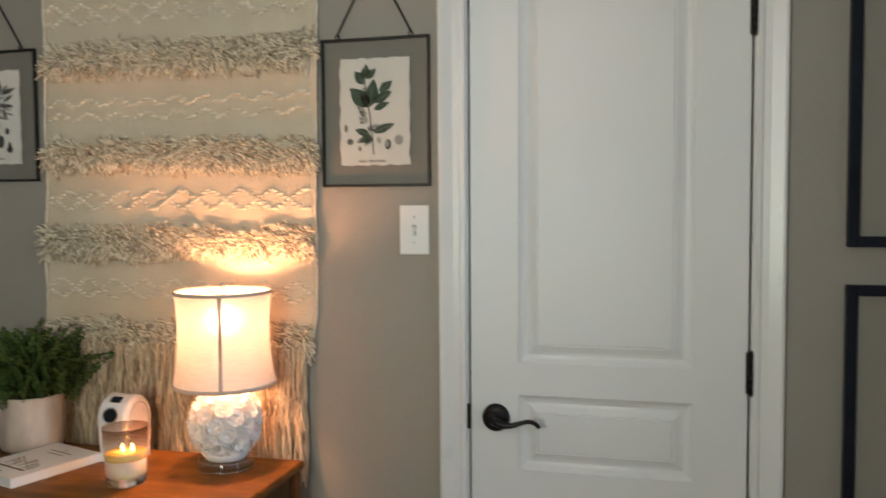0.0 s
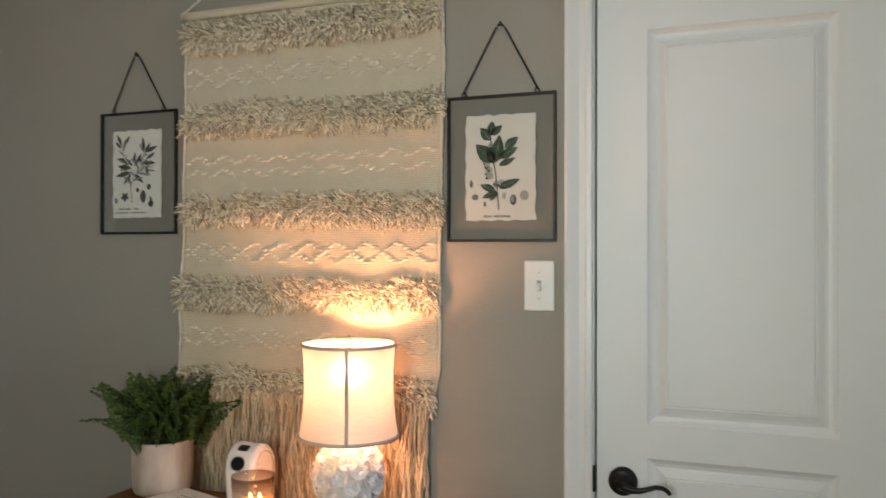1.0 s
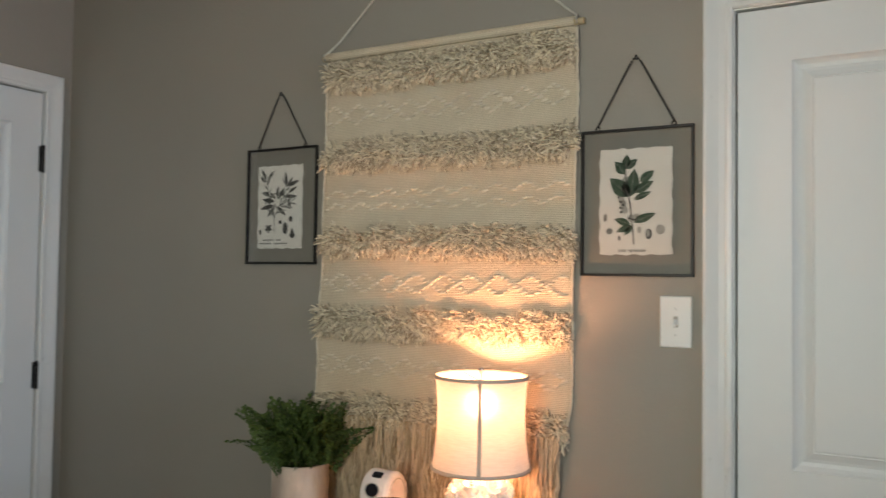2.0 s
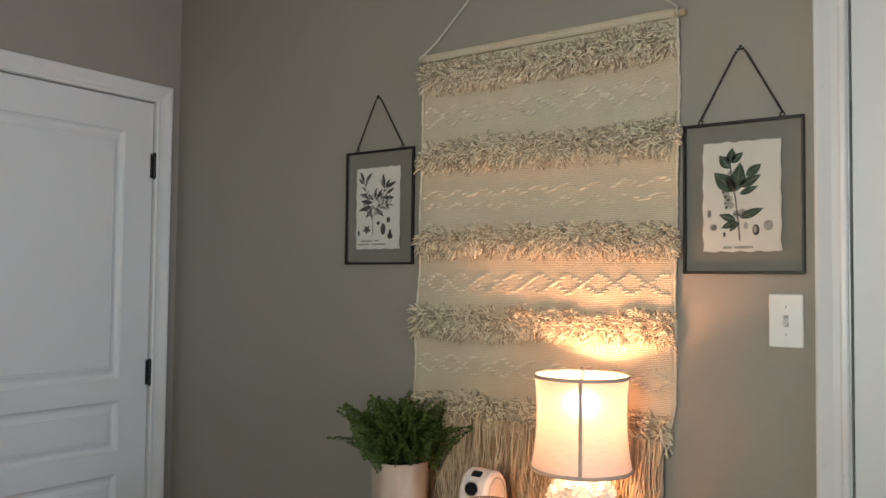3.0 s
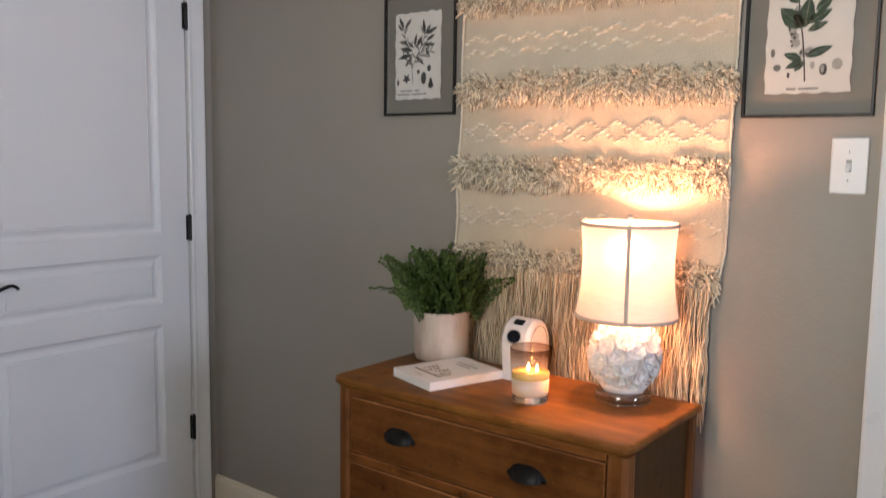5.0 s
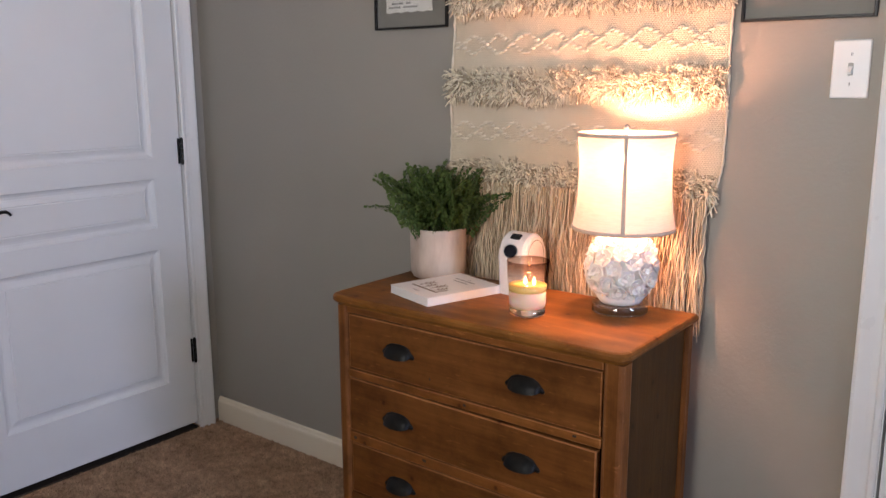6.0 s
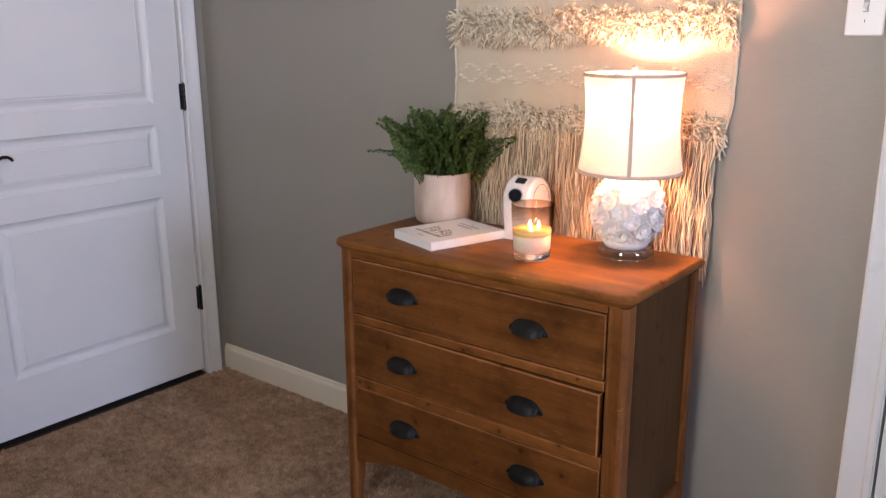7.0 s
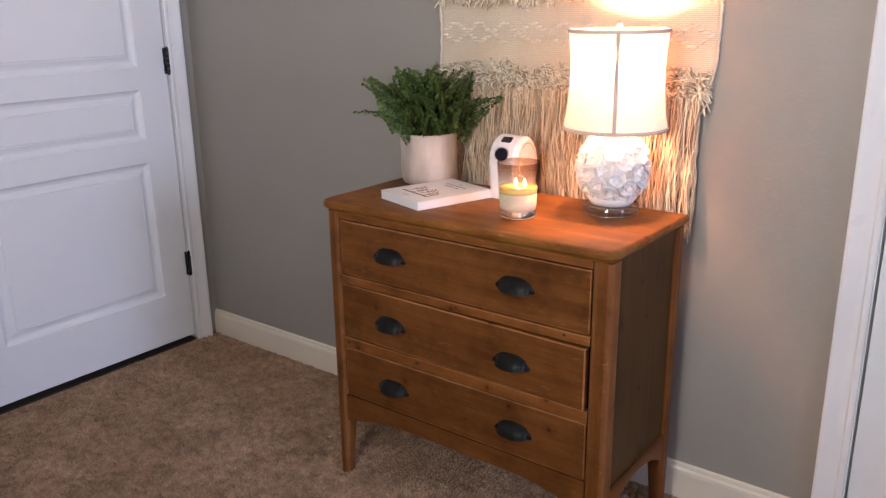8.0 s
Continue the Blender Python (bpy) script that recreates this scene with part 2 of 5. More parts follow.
M_PLASTIC = plain("white_plastic", (0.80, 0.78, 0.75), (0.83, 0.81, 0.78), 0.28, 8, 100, 0.02, 0.0003)
M_PINKISH = plain("white_device_plastic", (0.80, 0.76, 0.75), (0.83, 0.79, 0.78), 0.22, 8, 100, 0.02, 0.0003)
M_LENS = plain("black_gloss_plastic", (0.006, 0.007, 0.012), (0.012, 0.013, 0.02), 0.08, 8, bump=0)
M_STEEL = plain("screw_steel", (0.5, 0.5, 0.48), (0.6, 0.6, 0.58), 0.35, 60, metal=0.9)
M_POT = plain("blush_marble_ceramic", (0.40, 0.295, 0.225), (0.64, 0.53, 0.44), 0.45, 13, 200, 0.08, 0.0006)
_n, _l = M_POT.node_tree.nodes, M_POT.node_tree.links
_n["Mapping"].inputs["Scale"].default_value = (1.6, 1.6, 0.5)
M_SOIL = plain("dark_soil", (0.02, 0.014, 0.01), (0.05, 0.035, 0.022), 0.95, 60, 200, 0.8, 0.004)
M_LEAF = leafy("fern_green", (0.015, 0.035, 0.007), (0.125, 0.185, 0.045))
M_COVER = plain("white_book_cover", (0.76, 0.73, 0.69), (0.80, 0.77, 0.73), 0.42, 12, 300, 0.03, 0.0003)
M_PAGES = plain("book_pages", (0.72, 0.69, 0.66), (0.80, 0.77, 0.74), 0.85, 400, 900, 0.3, 0.0004)
M_PRINT = plain("book_print_brown", (0.14, 0.09, 0.05), (0.26, 0.19, 0.12), 0.8, 80, bump=0)
M_TEXT = plain("book_print_grey", (0.30, 0.28, 0.25), (0.38, 0.36, 0.33), 0.8, 80, bump=0)
M_CERAMIC = plain("white_glazed_ceramic", (0.84, 0.81, 0.78), (0.88, 0.85, 0.82), 0.3, 20, 150, 0.05, 0.0006)
M_THICK, _n, _l, _b = nodes_of("thick_clear_glass")
_b.inputs["Base Color"].default_value = (0.74, 0.78, 0.80, 1)
_b.inputs["Transmission Weight"].default_value = 1.0
_b.inputs["Roughness"].default_value = 0.02
_b.inputs["IOR"].default_value = 1.46
M_CERAMIC.node_tree.nodes["Principled BSDF"].inputs["Subsurface Weight"].default_value = 0.35
M_CERAMIC.node_tree.nodes["Principled BSDF"].inputs["Subsurface Radius"].default_value = (0.006, 0.0045, 0.0035)
M_FOOT = thin_glass("lamp_foot_glass", (0.84, 0.86, 0.87), 0.13)
M_RIM = thin_glass("glint_ring_glass", (0.80, 0.82, 0.83), 0.4)
M_SMOKE = thin_glass("smoky_jar_glass", (0.90, 0.86, 0.82), 0.013)
_n, _l = M_SMOKE.node_tree.nodes, M_SMOKE.node_tree.links
_sep = _n.new("ShaderNodeSeparateXYZ")
_l.new(coords(_n, _l, (1, 1, 8)), _sep.inputs["Vector"])
_l.new(ramp(_n, _l, _sep.outputs["Z"], [(0.5, (0.97, 0.96, 0.95)), (0.98, (0.66, 0.57, 0.50))]), _n["Transparent BSDF"].inputs["Color"])
M_WAX = plain("candle_wax", (0.84, 0.63, 0.44), (0.88, 0.68, 0.49), 0.45, 20)
M_WAX.node_tree.nodes["Principled BSDF"].inputs["Subsurface Weight"].default_value = 0.8
M_WAX.node_tree.nodes["Principled BSDF"].inputs["Subsurface Radius"].default_value = (0.02, 0.009, 0.003)
M_POOL = plain("amber_glow_wax", (0.85, 0.56, 0.16), (0.90, 0.64, 0.22), 0.1, 20, bump=0)
M_WICK = plain("burnt_wick", (0.01, 0.01, 0.01), (0.03, 0.02, 0.02), 0.9, 50)
M_FLAME = glow("candle_flame", (1.0, 0.66, 0.26), 15)
M_SHADE = shade_cloth("linen_shade")
M_BIND = plain("shade_binding_tape", (0.50, 0.42, 0.34), (0.56, 0.48, 0.40), 0.9, 60, 500, 0.3, 0.0005)
M_BLIND = plain("white_blind_slat", (0.78, 0.77, 0.74), (0.82, 0.81, 0.78), 0.5, 5)


def carpet_mat():
    m, n, l, b = nodes_of("brown_grey_carpet")
    v = coords(n, l)
    f1 = noise_at(n, l, v, 7, 5, 0.6)
    f2 = noise_at(n, l, v, 42, 3, 0.6)
    c1 = ramp(n, l, f1, [(0.3, (0.38, 0.245, 0.15)), (0.7, (0.59, 0.395, 0.255))])
    c2 = ramp(n, l, f2, [(0.32, (0.66, 0.64, 0.62)), (0.62, (1.08, 1.07, 1.05))])
    mul = n.new("ShaderNodeMixRGB")
    mul.blend_type = 'MULTIPLY'
    mul.inputs["Fac"].default_value = 1.0
    l.new(c1, mul.inputs["Color1"])
    l.new(c2, mul.inputs["Color2"])
    geo = n.new("ShaderNodeNewGeometry")
    tuft = ramp(n, l, geo.outputs["Random Per Island"], [(0.0, (0.84, 0.83, 0.82)), (0.6, (1.0, 1.0, 1.0)), (1.0, (1.14, 1.13, 1.12))])
    mul4 = n.new("ShaderNodeMixRGB")
    mul4.blend_type = 'MULTIPLY'
    mul4.inputs["Fac"].default_value = 1.0
    l.new(mul.outputs["Color"], mul4.inputs["Color1"])
    l.new(tuft, mul4.inputs["Color2"])
    l.new(mul4.outputs["Color"], b.inputs["Base Color"])
    b.inputs["Roughness"].default_value = 0.95
    b.inputs["Specular IOR Level"].default_value = 0.1
    bumped(n, l, b, noise_at(n, l, v, 220, 3, 0.7), 0.9, 0.006)
    return m


M_CARPET = carpet_mat()

# ---------- mesh helpers ----------


def finish(bm, name, smooth=False):
    bmesh.ops.recalc_face_normals(bm, faces=bm.faces)
    me = bpy.data.meshes.new(name)
    bm.to_mesh(me)
    bm.free()
    if smooth:
        for p in me.polygons:
            p.use_smooth = True
    return me


def part(name, bm, material, parent=None, label="", smooth=False):
    me = bm if isinstance(bm, bpy.types.Mesh) else finish(bm, name, smooth)
    if not me.materials:
        me.materials.append(material)
    ob = new(name, me)
    if parent:
        ob.parent = parent
    return tagged(ob, label)


def thing(name, base, label, category, group="", kind=""):
    ob = new(name)
    ob.empty_display_size = 0.05
    ob.matrix_world = Matrix.Translation(base) if not isinstance(base, Matrix) else base
    return tagged(ob, label, category, group, kind)


def box(bm, a, b, bevel=0.0, segs=2):
    r = bmesh.ops.create_cube(bm, size=1)
    s = [b[i] - a[i] for i in range(3)]
    c = [(b[i] + a[i]) / 2 for i in range(3)]
    for v in r["verts"]:
        v.co = Vector((v.co.x * s[0] + c[0], v.co.y * s[1] + c[1], v.co.z * s[2] + c[2]))
    if bevel:
        es = list({e for v in r["verts"] for e in v.link_edges})
        bmesh.ops.bevel(bm, geom=es, offset=bevel, segments=segs, affect='EDGES', profile=0.5)
    return bm


def boxes(*items, bevel=0.0, segs=2):
    bm = bmesh.new()
    for a, b in items:
        box(bm, a, b, bevel, segs)
    return bm


def lathe(bm, profile, segs=48, centre=(0, 0), wobble=0.0):
    """Turns (radius, height) pairs round the z axis."""
    rings = []
    for r, z in profile:
        if r < 1e-6:
            rings.append([bm.verts.new((centre[0], centre[1], z))])
        else:
            rings.append([bm.verts.new((centre[0] + r * math.cos(2 * math.pi * k / segs) * (1 + wobble * math.sin(3 * k)),
                                        centre[1] + r * math.sin(2 * math.pi * k / segs), z)) for k in range(segs)])
    for a, b in zip(rings, rings[1:]):
        for k in range(segs):
            j = (k + 1) % segs
            if len(a) == 1 and len(b) == 1:
                continue
            if len(a) == 1:
                bm.faces.new((a[0], b[j], b[k]))
            elif len(b) == 1:
                bm.faces.new((a[k], a[j], b[0]))
            else:
                bm.faces.new((a[k], a[j], b[j], b[k]))
    return bm


def tube(bm, pts, radius, sides=8, closed=False):
    """A round bar along points; radius a number or one for each point."""
    pts = [Vector(p) for p in pts]
    n = len(pts)
    rad = radius if isinstance(radius, (list, tuple)) else [radius] * n
    rings = []
    up = Vector((0.13, 0.21, 0.97))
    for i, p in enumerate(pts):
        d = (pts[(i + 1) % n] - pts[i - 1]) if closed else (pts[min(i + 1, n - 1)] - pts[max(i - 1, 0)])
        d.normalize()
        a = d.cross(up)
        if a.length < 0.1:
            a = d.cross(Vector((1, 0, 0)))
        a.normalize()
        b = d.cross(a)
        rings.append([bm.verts.new(p + rad[i] * (math.cos(2 * math.pi * k / sides) * a + math.sin(2 * math.pi * k / sides) * b)) for k in range(sides)])
    pairs = list(zip(rings, rings[1:])) + ([(rings[-1], rings[0])] if closed else [])
    for r0, r1 in pairs:
        for k in range(sides):
            j = (k + 1) % sides
            bm.faces.new((r0[k], r0[j], r1[j], r1[k]))
    if not closed:
        bm.faces.new(rings[0][::-1])
        bm.faces.new(rings[-1])
    return bm


def prism(bm, outline, depth, plane="xz", at=0.0):
    """A flat outline in a plane, given thickness along the third axis (towards minus)."""
    def place(u, v, w):
        return {"xz": (u, w, v), "yz": (w, u, v), "xy": (u, v, w)}[plane]
    f = [bm.verts.new(place(u, v, at)) for u, v in outline]
    g = [bm.verts.new(place(u, v, at - depth)) for u, v in outline]
    bm.faces.new(f)
    bm.faces.new(g[::-1])
    for i in range(len(f)):
        j = (i + 1) % len(f)
        bm.faces.new((f[i], g[i], g[j], f[j]))
    return bm


def strands(lines, radius, sides=3, taper=0.7):
    """Many thin strands as one mesh. lines: lists of points."""
    vs, fs = [], []
    for pts in lines:
        base = len(vs)
        n = len(pts)
        ph = random.random() * 6.28
        rr = radius * random.uniform(0.8, 1.2)
        for i, p in enumerate(pts):
            q0, q1 = pts[max(i - 1, 0)], pts[min(i + 1, n - 1)]
            d = Vector((q1[0] - q0[0], q1[1] - q0[1], q1[2] - q0[2]))
            if d.length < 1e-9:
                d = Vector((0, 0, 1))
            d.normalize()
            a = d.cross(Vector((0.31, 0.87, 0.38)))
            a.normalize()
            b = d.cross(a)
            r = rr * (1 if i < n - 1 else taper)
            for k in range(sides):
                t = ph + 2 * math.pi * k / sides
                vs.append((p[0] + r * (math.cos(t) * a.x + math.sin(t) * b.x), p[1] + r * (math.cos(t) * a.y + math.sin(t) * b.y),
                           p[2] + r * (math.cos(t) * a.z + math.sin(t) * b.z)))
        for i in range(n - 1):
            for k in range(sides):
                j = (k + 1) % sides
                fs.append((base + i * sides + k, base + i * sides + j, base + (i + 1) * sides + j, base + (i + 1) * sides + k))
        fs.append(tuple(base + (n - 1) * sides + k for k in range(sides)))
    me = bpy.data.meshes.new("strands")
    me.from_pydata(vs, [], fs)
    for p in me.polygons:
        p.use_smooth = True
    return me


# ---------- the room ----------
RX, RY, RZ = 6.5, -2.45, 2.6
DA0, DA1, DAT = -0.922, -0.106, 2.048      # door in the west wall, along y
DB0, DB1, DBT = 2.310, 2.928, 2.022        # door in the north wall, along x
T = 0.12


def wall(name, pieces, label):
    ob = part(name, boxes(*pieces), M_WALL)
    return tagged(ob, label, "wall", kind="structure")


WX = -0.004
wall("wall_west", [((WX - T, DA1 + 0.018, 0), (WX, 0.0, RZ)), ((WX - T, RY, 0), (WX, DA0 - 0.018, RZ)),
                   ((WX - T, DA0 - 0.018, DAT + 0.018), (WX, DA1 + 0.018, RZ))], "grey painted wall with a white panelled door")
wall("wall_north", [((WX - T, 0, 0), (DB0 - 0.018, T, RZ)), ((DB1 + 0.018, 0, 0), (RX, T, RZ)),
                    ((DB0 - 0.018, 0, DBT + 0.018), (DB1 + 0.018, T, RZ))], "warm grey painted wall behind the chest")
E0, E1, EB, ET = -1.9, -0.5, 0.85, 2.25
wall("wall_east", [((RX, RY, 0), (RX + T, E0, RZ)), ((RX, E1, 0), (RX + T, T, RZ)), ((RX, E0, 0), (RX + T, E1, EB)), ((RX, E0, ET), (RX + T, E1, RZ))], "grey painted wall with a window")
# added wall out of view, keeps east light off the narrow door's side
wall("wall_light_blocker", [((3.76, -0.50, 0), (3.76 + T, -0.001, RZ))], "unseen added wall that blocks the east light")
W0, W1, WB, WT = 1.78, 2.36, 0.95, 2.37
wall("wall_south", [((WX - T, RY - T, 0), (W0, RY, RZ)), ((W1, RY - T, 0), (RX + T, RY, RZ)), ((W0, RY - T, 0), (W1, RY, WB)), ((W0, RY - T, WT), (W1, RY, RZ))], "grey painted wall with a window")
tagged(part("ceiling", boxes(((WX - T, RY - T, RZ), (RX + T, T, RZ + 0.1))), M_CEIL), "plain white ceiling", "ceiling", kind="structure")
floor = tagged(part("floor", boxes(((WX - T, RY - T, -0.1), (RX + T, T, -0.010))), M_CARPET), "brown-grey cut pile carpet floor", "carpet", kind="structure")

# unseen dark closet boxes behind the two doors, added to block sky light
def closet(name, a, b, gone):
    """An unseen light-blocking box of thin walls, open on the side towards the door."""
    t = 0.02
    sides = {"x0": ((a[0] - t, a[1], a[2]), (a[0], b[1], b[2])), "x1": ((b[0], a[1], a[2]), (b[0] + t, b[1], b[2])),
             "y0": ((a[0], a[1] - t, a[2]), (b[0], a[1], b[2])), "y1": ((a[0], b[1], a[2]), (b[0], b[1] + t, b[2])),
             "z0": ((a[0], a[1], a[2] - t), (b[0], b[1], a[2])), "z1": ((a[0], a[1], b[2]), (b[0], b[1], b[2] + t))}
    ob = part(name, boxes(*[v for k, v in sides.items() if k != gone]), M_DARK)
    return tagged(ob, "unseen dark closet box that blocks light behind the door", "closet", kind="structure")


closet("closet_blocker_west", (WX - T - 0.5, DA0 - 0.1, -0.012), (WX - T - 0.001, DA1 + 0.1, 2.3), "x1")
# dark strips painted in for the shade in the gaps under the doors
for nm, span in (("threshold_west", ((WX - T - 0.001, DA0, -0.012), (WX - 0.003, DA1, -0.003))), ("threshold_north", ((DB0, 0.003, -0.012), (DB1, T + 0.001, -0.003)))):
    tagged(part(nm, boxes(span), M_DARK), "dark strip standing in for shade under the closed door", "threshold", kind="structure")
closet("closet_blocker_north", (DB0 - 0.1, T + 0.001, -0.012), (DB1 + 0.1, T + 0.5, 2.3), "y0")

# windows behind the camera, with open slats


def window(name, m, ww, wh):
    win = thing(name, m, "white window with open horizontal blinds", "window", kind="structure")
    part("window_frame", boxes(((0, -0.06, 0), (0.05, 0.0, wh)), ((ww - 0.05, -0.06, 0), (ww, 0, wh)), ((0.05, -0.06, 0), (ww - 0.05, 0, 0.05)),
                               ((0.05, -0.06, wh - 0.05), (ww - 0.05, 0, wh)), bevel=0.004), M_TRIM, win)
    part("window_sill", boxes(((-0.06, 0.001, -0.03), (ww + 0.06, 0.07, 0.0)), bevel=0.004), M_TRIM, win)
    slat = finish(boxes(((0.03, 0.125, -0.0012), (ww - 0.03, 0.165, 0.0012))), "slat")
    slat.materials.append(M_BLIND)
    for k in range(int((wh - 0.1) / 0.062)):
        part("slat", slat, M_BLIND, win).matrix_basis = pose(0, 0, 0.08 + k * 0.062)


window("window_1", Matrix.Translation((W0, RY, WB)), W1 - W0, WT - WB)
window("window_2", pose(RX, E0, EB, 0, 0, 90), E1 - E0, ET - EB)


def casing_profile(w):
    """Moulded casing: (across from the opening, how far it stands out)."""
    return [(0.0, 0.0), (0.0, 0.009), (0.004, 0.012), (0.012, 0.012), (0.016, 0.009), (0.030, 0.011), (w - 0.016, 0.016), (w - 0.008, 0.018), (w - 0.002, 0.017), (w, 0.013), (w, 0.0)]


def casing(name, u0, u1, top, put, label, w=0.057):
    """The trim round a door opening, mitred; put(u, z, out) places a point."""
    prof = casing_profile(w)
    bm = bmesh.new()
    rings = []
    for u, z, su, sz in ((u0, -0.012, -1, 0), (u0, top, -1, 1), (u1, top, 1, 1), (u1, -0.012, 1, 0)):
        rings.append([bm.verts.new(put(u + su * a, z + sz * a, o)) for a, o in prof])
    for a, b in zip(rings, rings[1:]):
        for k in range(len(prof) - 1):
            bm.faces.new((a[k], a[k + 1], b[k + 1], b[k]))
    ob = part(name, bm, M_TRIM)
    return tagged(ob, label, "door trim", kind="structure")


def jamb(name, u0, u1, top, put):
    """Lining of the opening with its stop."""
    bm = bmesh.new()
    for a, b in (((u0 - 0.018, -0.12, 0), (u0 - 0.003, -0.0005, top + 0.003)), ((u1 + 0.003, -0.12, 0), (u1 + 0.018, -0.0005, top + 0.003)),
                 ((u0 - 0.018, -0.12, top + 0.003), (u1 + 0.018, -0.0005, top + 0.018)),
                 ((u0 - 0.003, -0.075, 0), (u0 + 0.01, -0.048, top)), ((u1 - 0.01, -0.075, 0), (u1 + 0.003, -0.048, top)),
                 ((u0 + 0.01, -0.075, top - 0.01), (u1 - 0.01, -0.048, top + 0.003))):
        r = bmesh.ops.create_cube(bm, size=1)
        for v in r["verts"]:
            q = [(b[i] - a[i]) * v.co[i] + (a[i] + b[i]) / 2 for i in range(3)]
            v.co = Vector(put(q[0], q[2], q[1]))
    return tagged(part(name, bm, M_TRIM), "white painted door lining", "door trim", kind="structure")


def door_leaf(u0, u1, z0, z1, panels, put):
    """A moulded door: flat stiles and rails, each panel sunk with sloping sides and a raised field."""
    bm = bmesh.new()
    out = -0.004
    us = [u0, panels[0][0], panels[0][1], u1]
    zs = [z0] + sorted(z for p in panels for z in p[2:4]) + [z1]

    def quad(a, b, c, d):
        bm.faces.new([bm.verts.new(put(*p)) for p in (a, b, c, d)])
    for i in range(3):
        for k in range(len(zs) - 1):
            a0, a1, b0, b1 = us[i], us[i + 1], zs[k], zs[k + 1]
            if i == 1 and k % 2 == 1:
                steps = [(0.0, 0.0), (0.004, 0.0055), (0.011, 0.0105), (0.019, 0.0125), (0.026, 0.0110), (0.040, 0.0045), (0.0415, 0.0062), (0.0435, 0.0062), (0.0455, 0.0030)]
                for (s0, d0), (s1, d1) in zip(steps, steps[1:]):
                    o = [(a0 + s0, b0 + s0), (a1 - s0, b0 + s0), (a1 - s0, b1 - s0), (a0 + s0, b1 - s0)]
                    n = [(a0 + s1, b0 + s1), (a1 - s1, b0 + s1), (a1 - s1, b1 - s1), (a0 + s1, b1 - s1)]
                    for q in range(4):
                        r = (q + 1) % 4
                        quad((*o[q], out - d0), (*o[r], out - d0), (*n[r], out - d1), (*n[q], out - d1))
                s, d = steps[-1]
                quad((a0 + s, b0 + s, out - d), (a1 - s, b0 + s, out - d), (a1 - s, b1 - s, out - d), (a0 + s, b1 - s, out - d))
            else:
                quad((a0, b0, out), (a1, b0, out), (a1, b1, out), (a0, b1, out))
    th = out - 0.038
    quad((u0, z0, th), (u1, z0, th), (u1, z1, th), (u0, z1, th))
    for a, b in (((u0, z0), (u1, z0)), ((u1, z0), (u1, z1)), ((u1, z1), (u0, z1)), ((u0, z1), (u0, z0))):
        quad((*a, out), (*b, out), (*b, th), (*a, th))
    bmesh.ops.remove_doubles(bm, verts=bm.verts, dist=0.0002)
    return bm


def hinge(put, u, z0, z1):
    """A black butt hinge: knuckles, a pin with its tips and a sliver of leaf."""
    bm = bmesh.new()
    n = 5
    for k in range(n):
        a, b = z0 + (z1 - z0) * k / n + 0.0006, z0 + (z1 - z0) * (k + 1) / n - 0.0006
        pts = [(0.0062 * math.cos(t * math.pi / 5), 0.0062 * math.sin(t * math.pi / 5)) for t in range(10)]
        lo = [bm.verts.new(put(u + p[0], a, 0.006 + p[1])) for p in pts]
        hi = [bm.verts.new(put(u + p[0], b, 0.006 + p[1])) for p in pts]
        for i in range(10):
            bm.faces.new((lo[i], lo[(i + 1) % 10], hi[(i + 1) % 10], hi[i]))
        bm.faces.new(lo)
        bm.faces.new(hi)
    for a, b, r in ((z1, z1 + 0.004, 0.0045), (z0 - 0.004, z0, 0.0045)):
        lo = [bm.verts.new(put(u + r * math.cos(t * math.pi / 4), a, 0.006 + r * math.sin(t * math.pi / 4))) for t in range(8)]
        hi = [bm.verts.new(put(u + r * math.cos(t * math.pi / 4), b, 0.006 + r * math.sin(t * math.pi / 4))) for t in range(8)]
        for i in range(8):
            bm.faces.new((lo[i], lo[(i + 1) % 8], hi[(i + 1) % 8], hi[i]))
        bm.faces.new(lo)
        bm.faces.new(hi)
    for sgn in (-1, 1):
        c = [(u + sgn * 0.0065, z0, 0.001), (u + sgn * 0.011, z0, 0.001), (u + sgn * 0.011, z1, 0.001), (u + sgn * 0.0065, z1, 0.001)]
        lo = [bm.verts.new(put(a, z, 0.0025)) for a, z, o in c]
        hi = [bm.verts.new(put(a, z, -0.0038)) for a, z, o in c]
        bm.faces.new(lo)
        bm.faces.new(hi)
        for i in range(4):
            bm.faces.new((lo[i], lo[(i + 1) % 4], hi[(i + 1) % 4], hi[i]))
    return bm


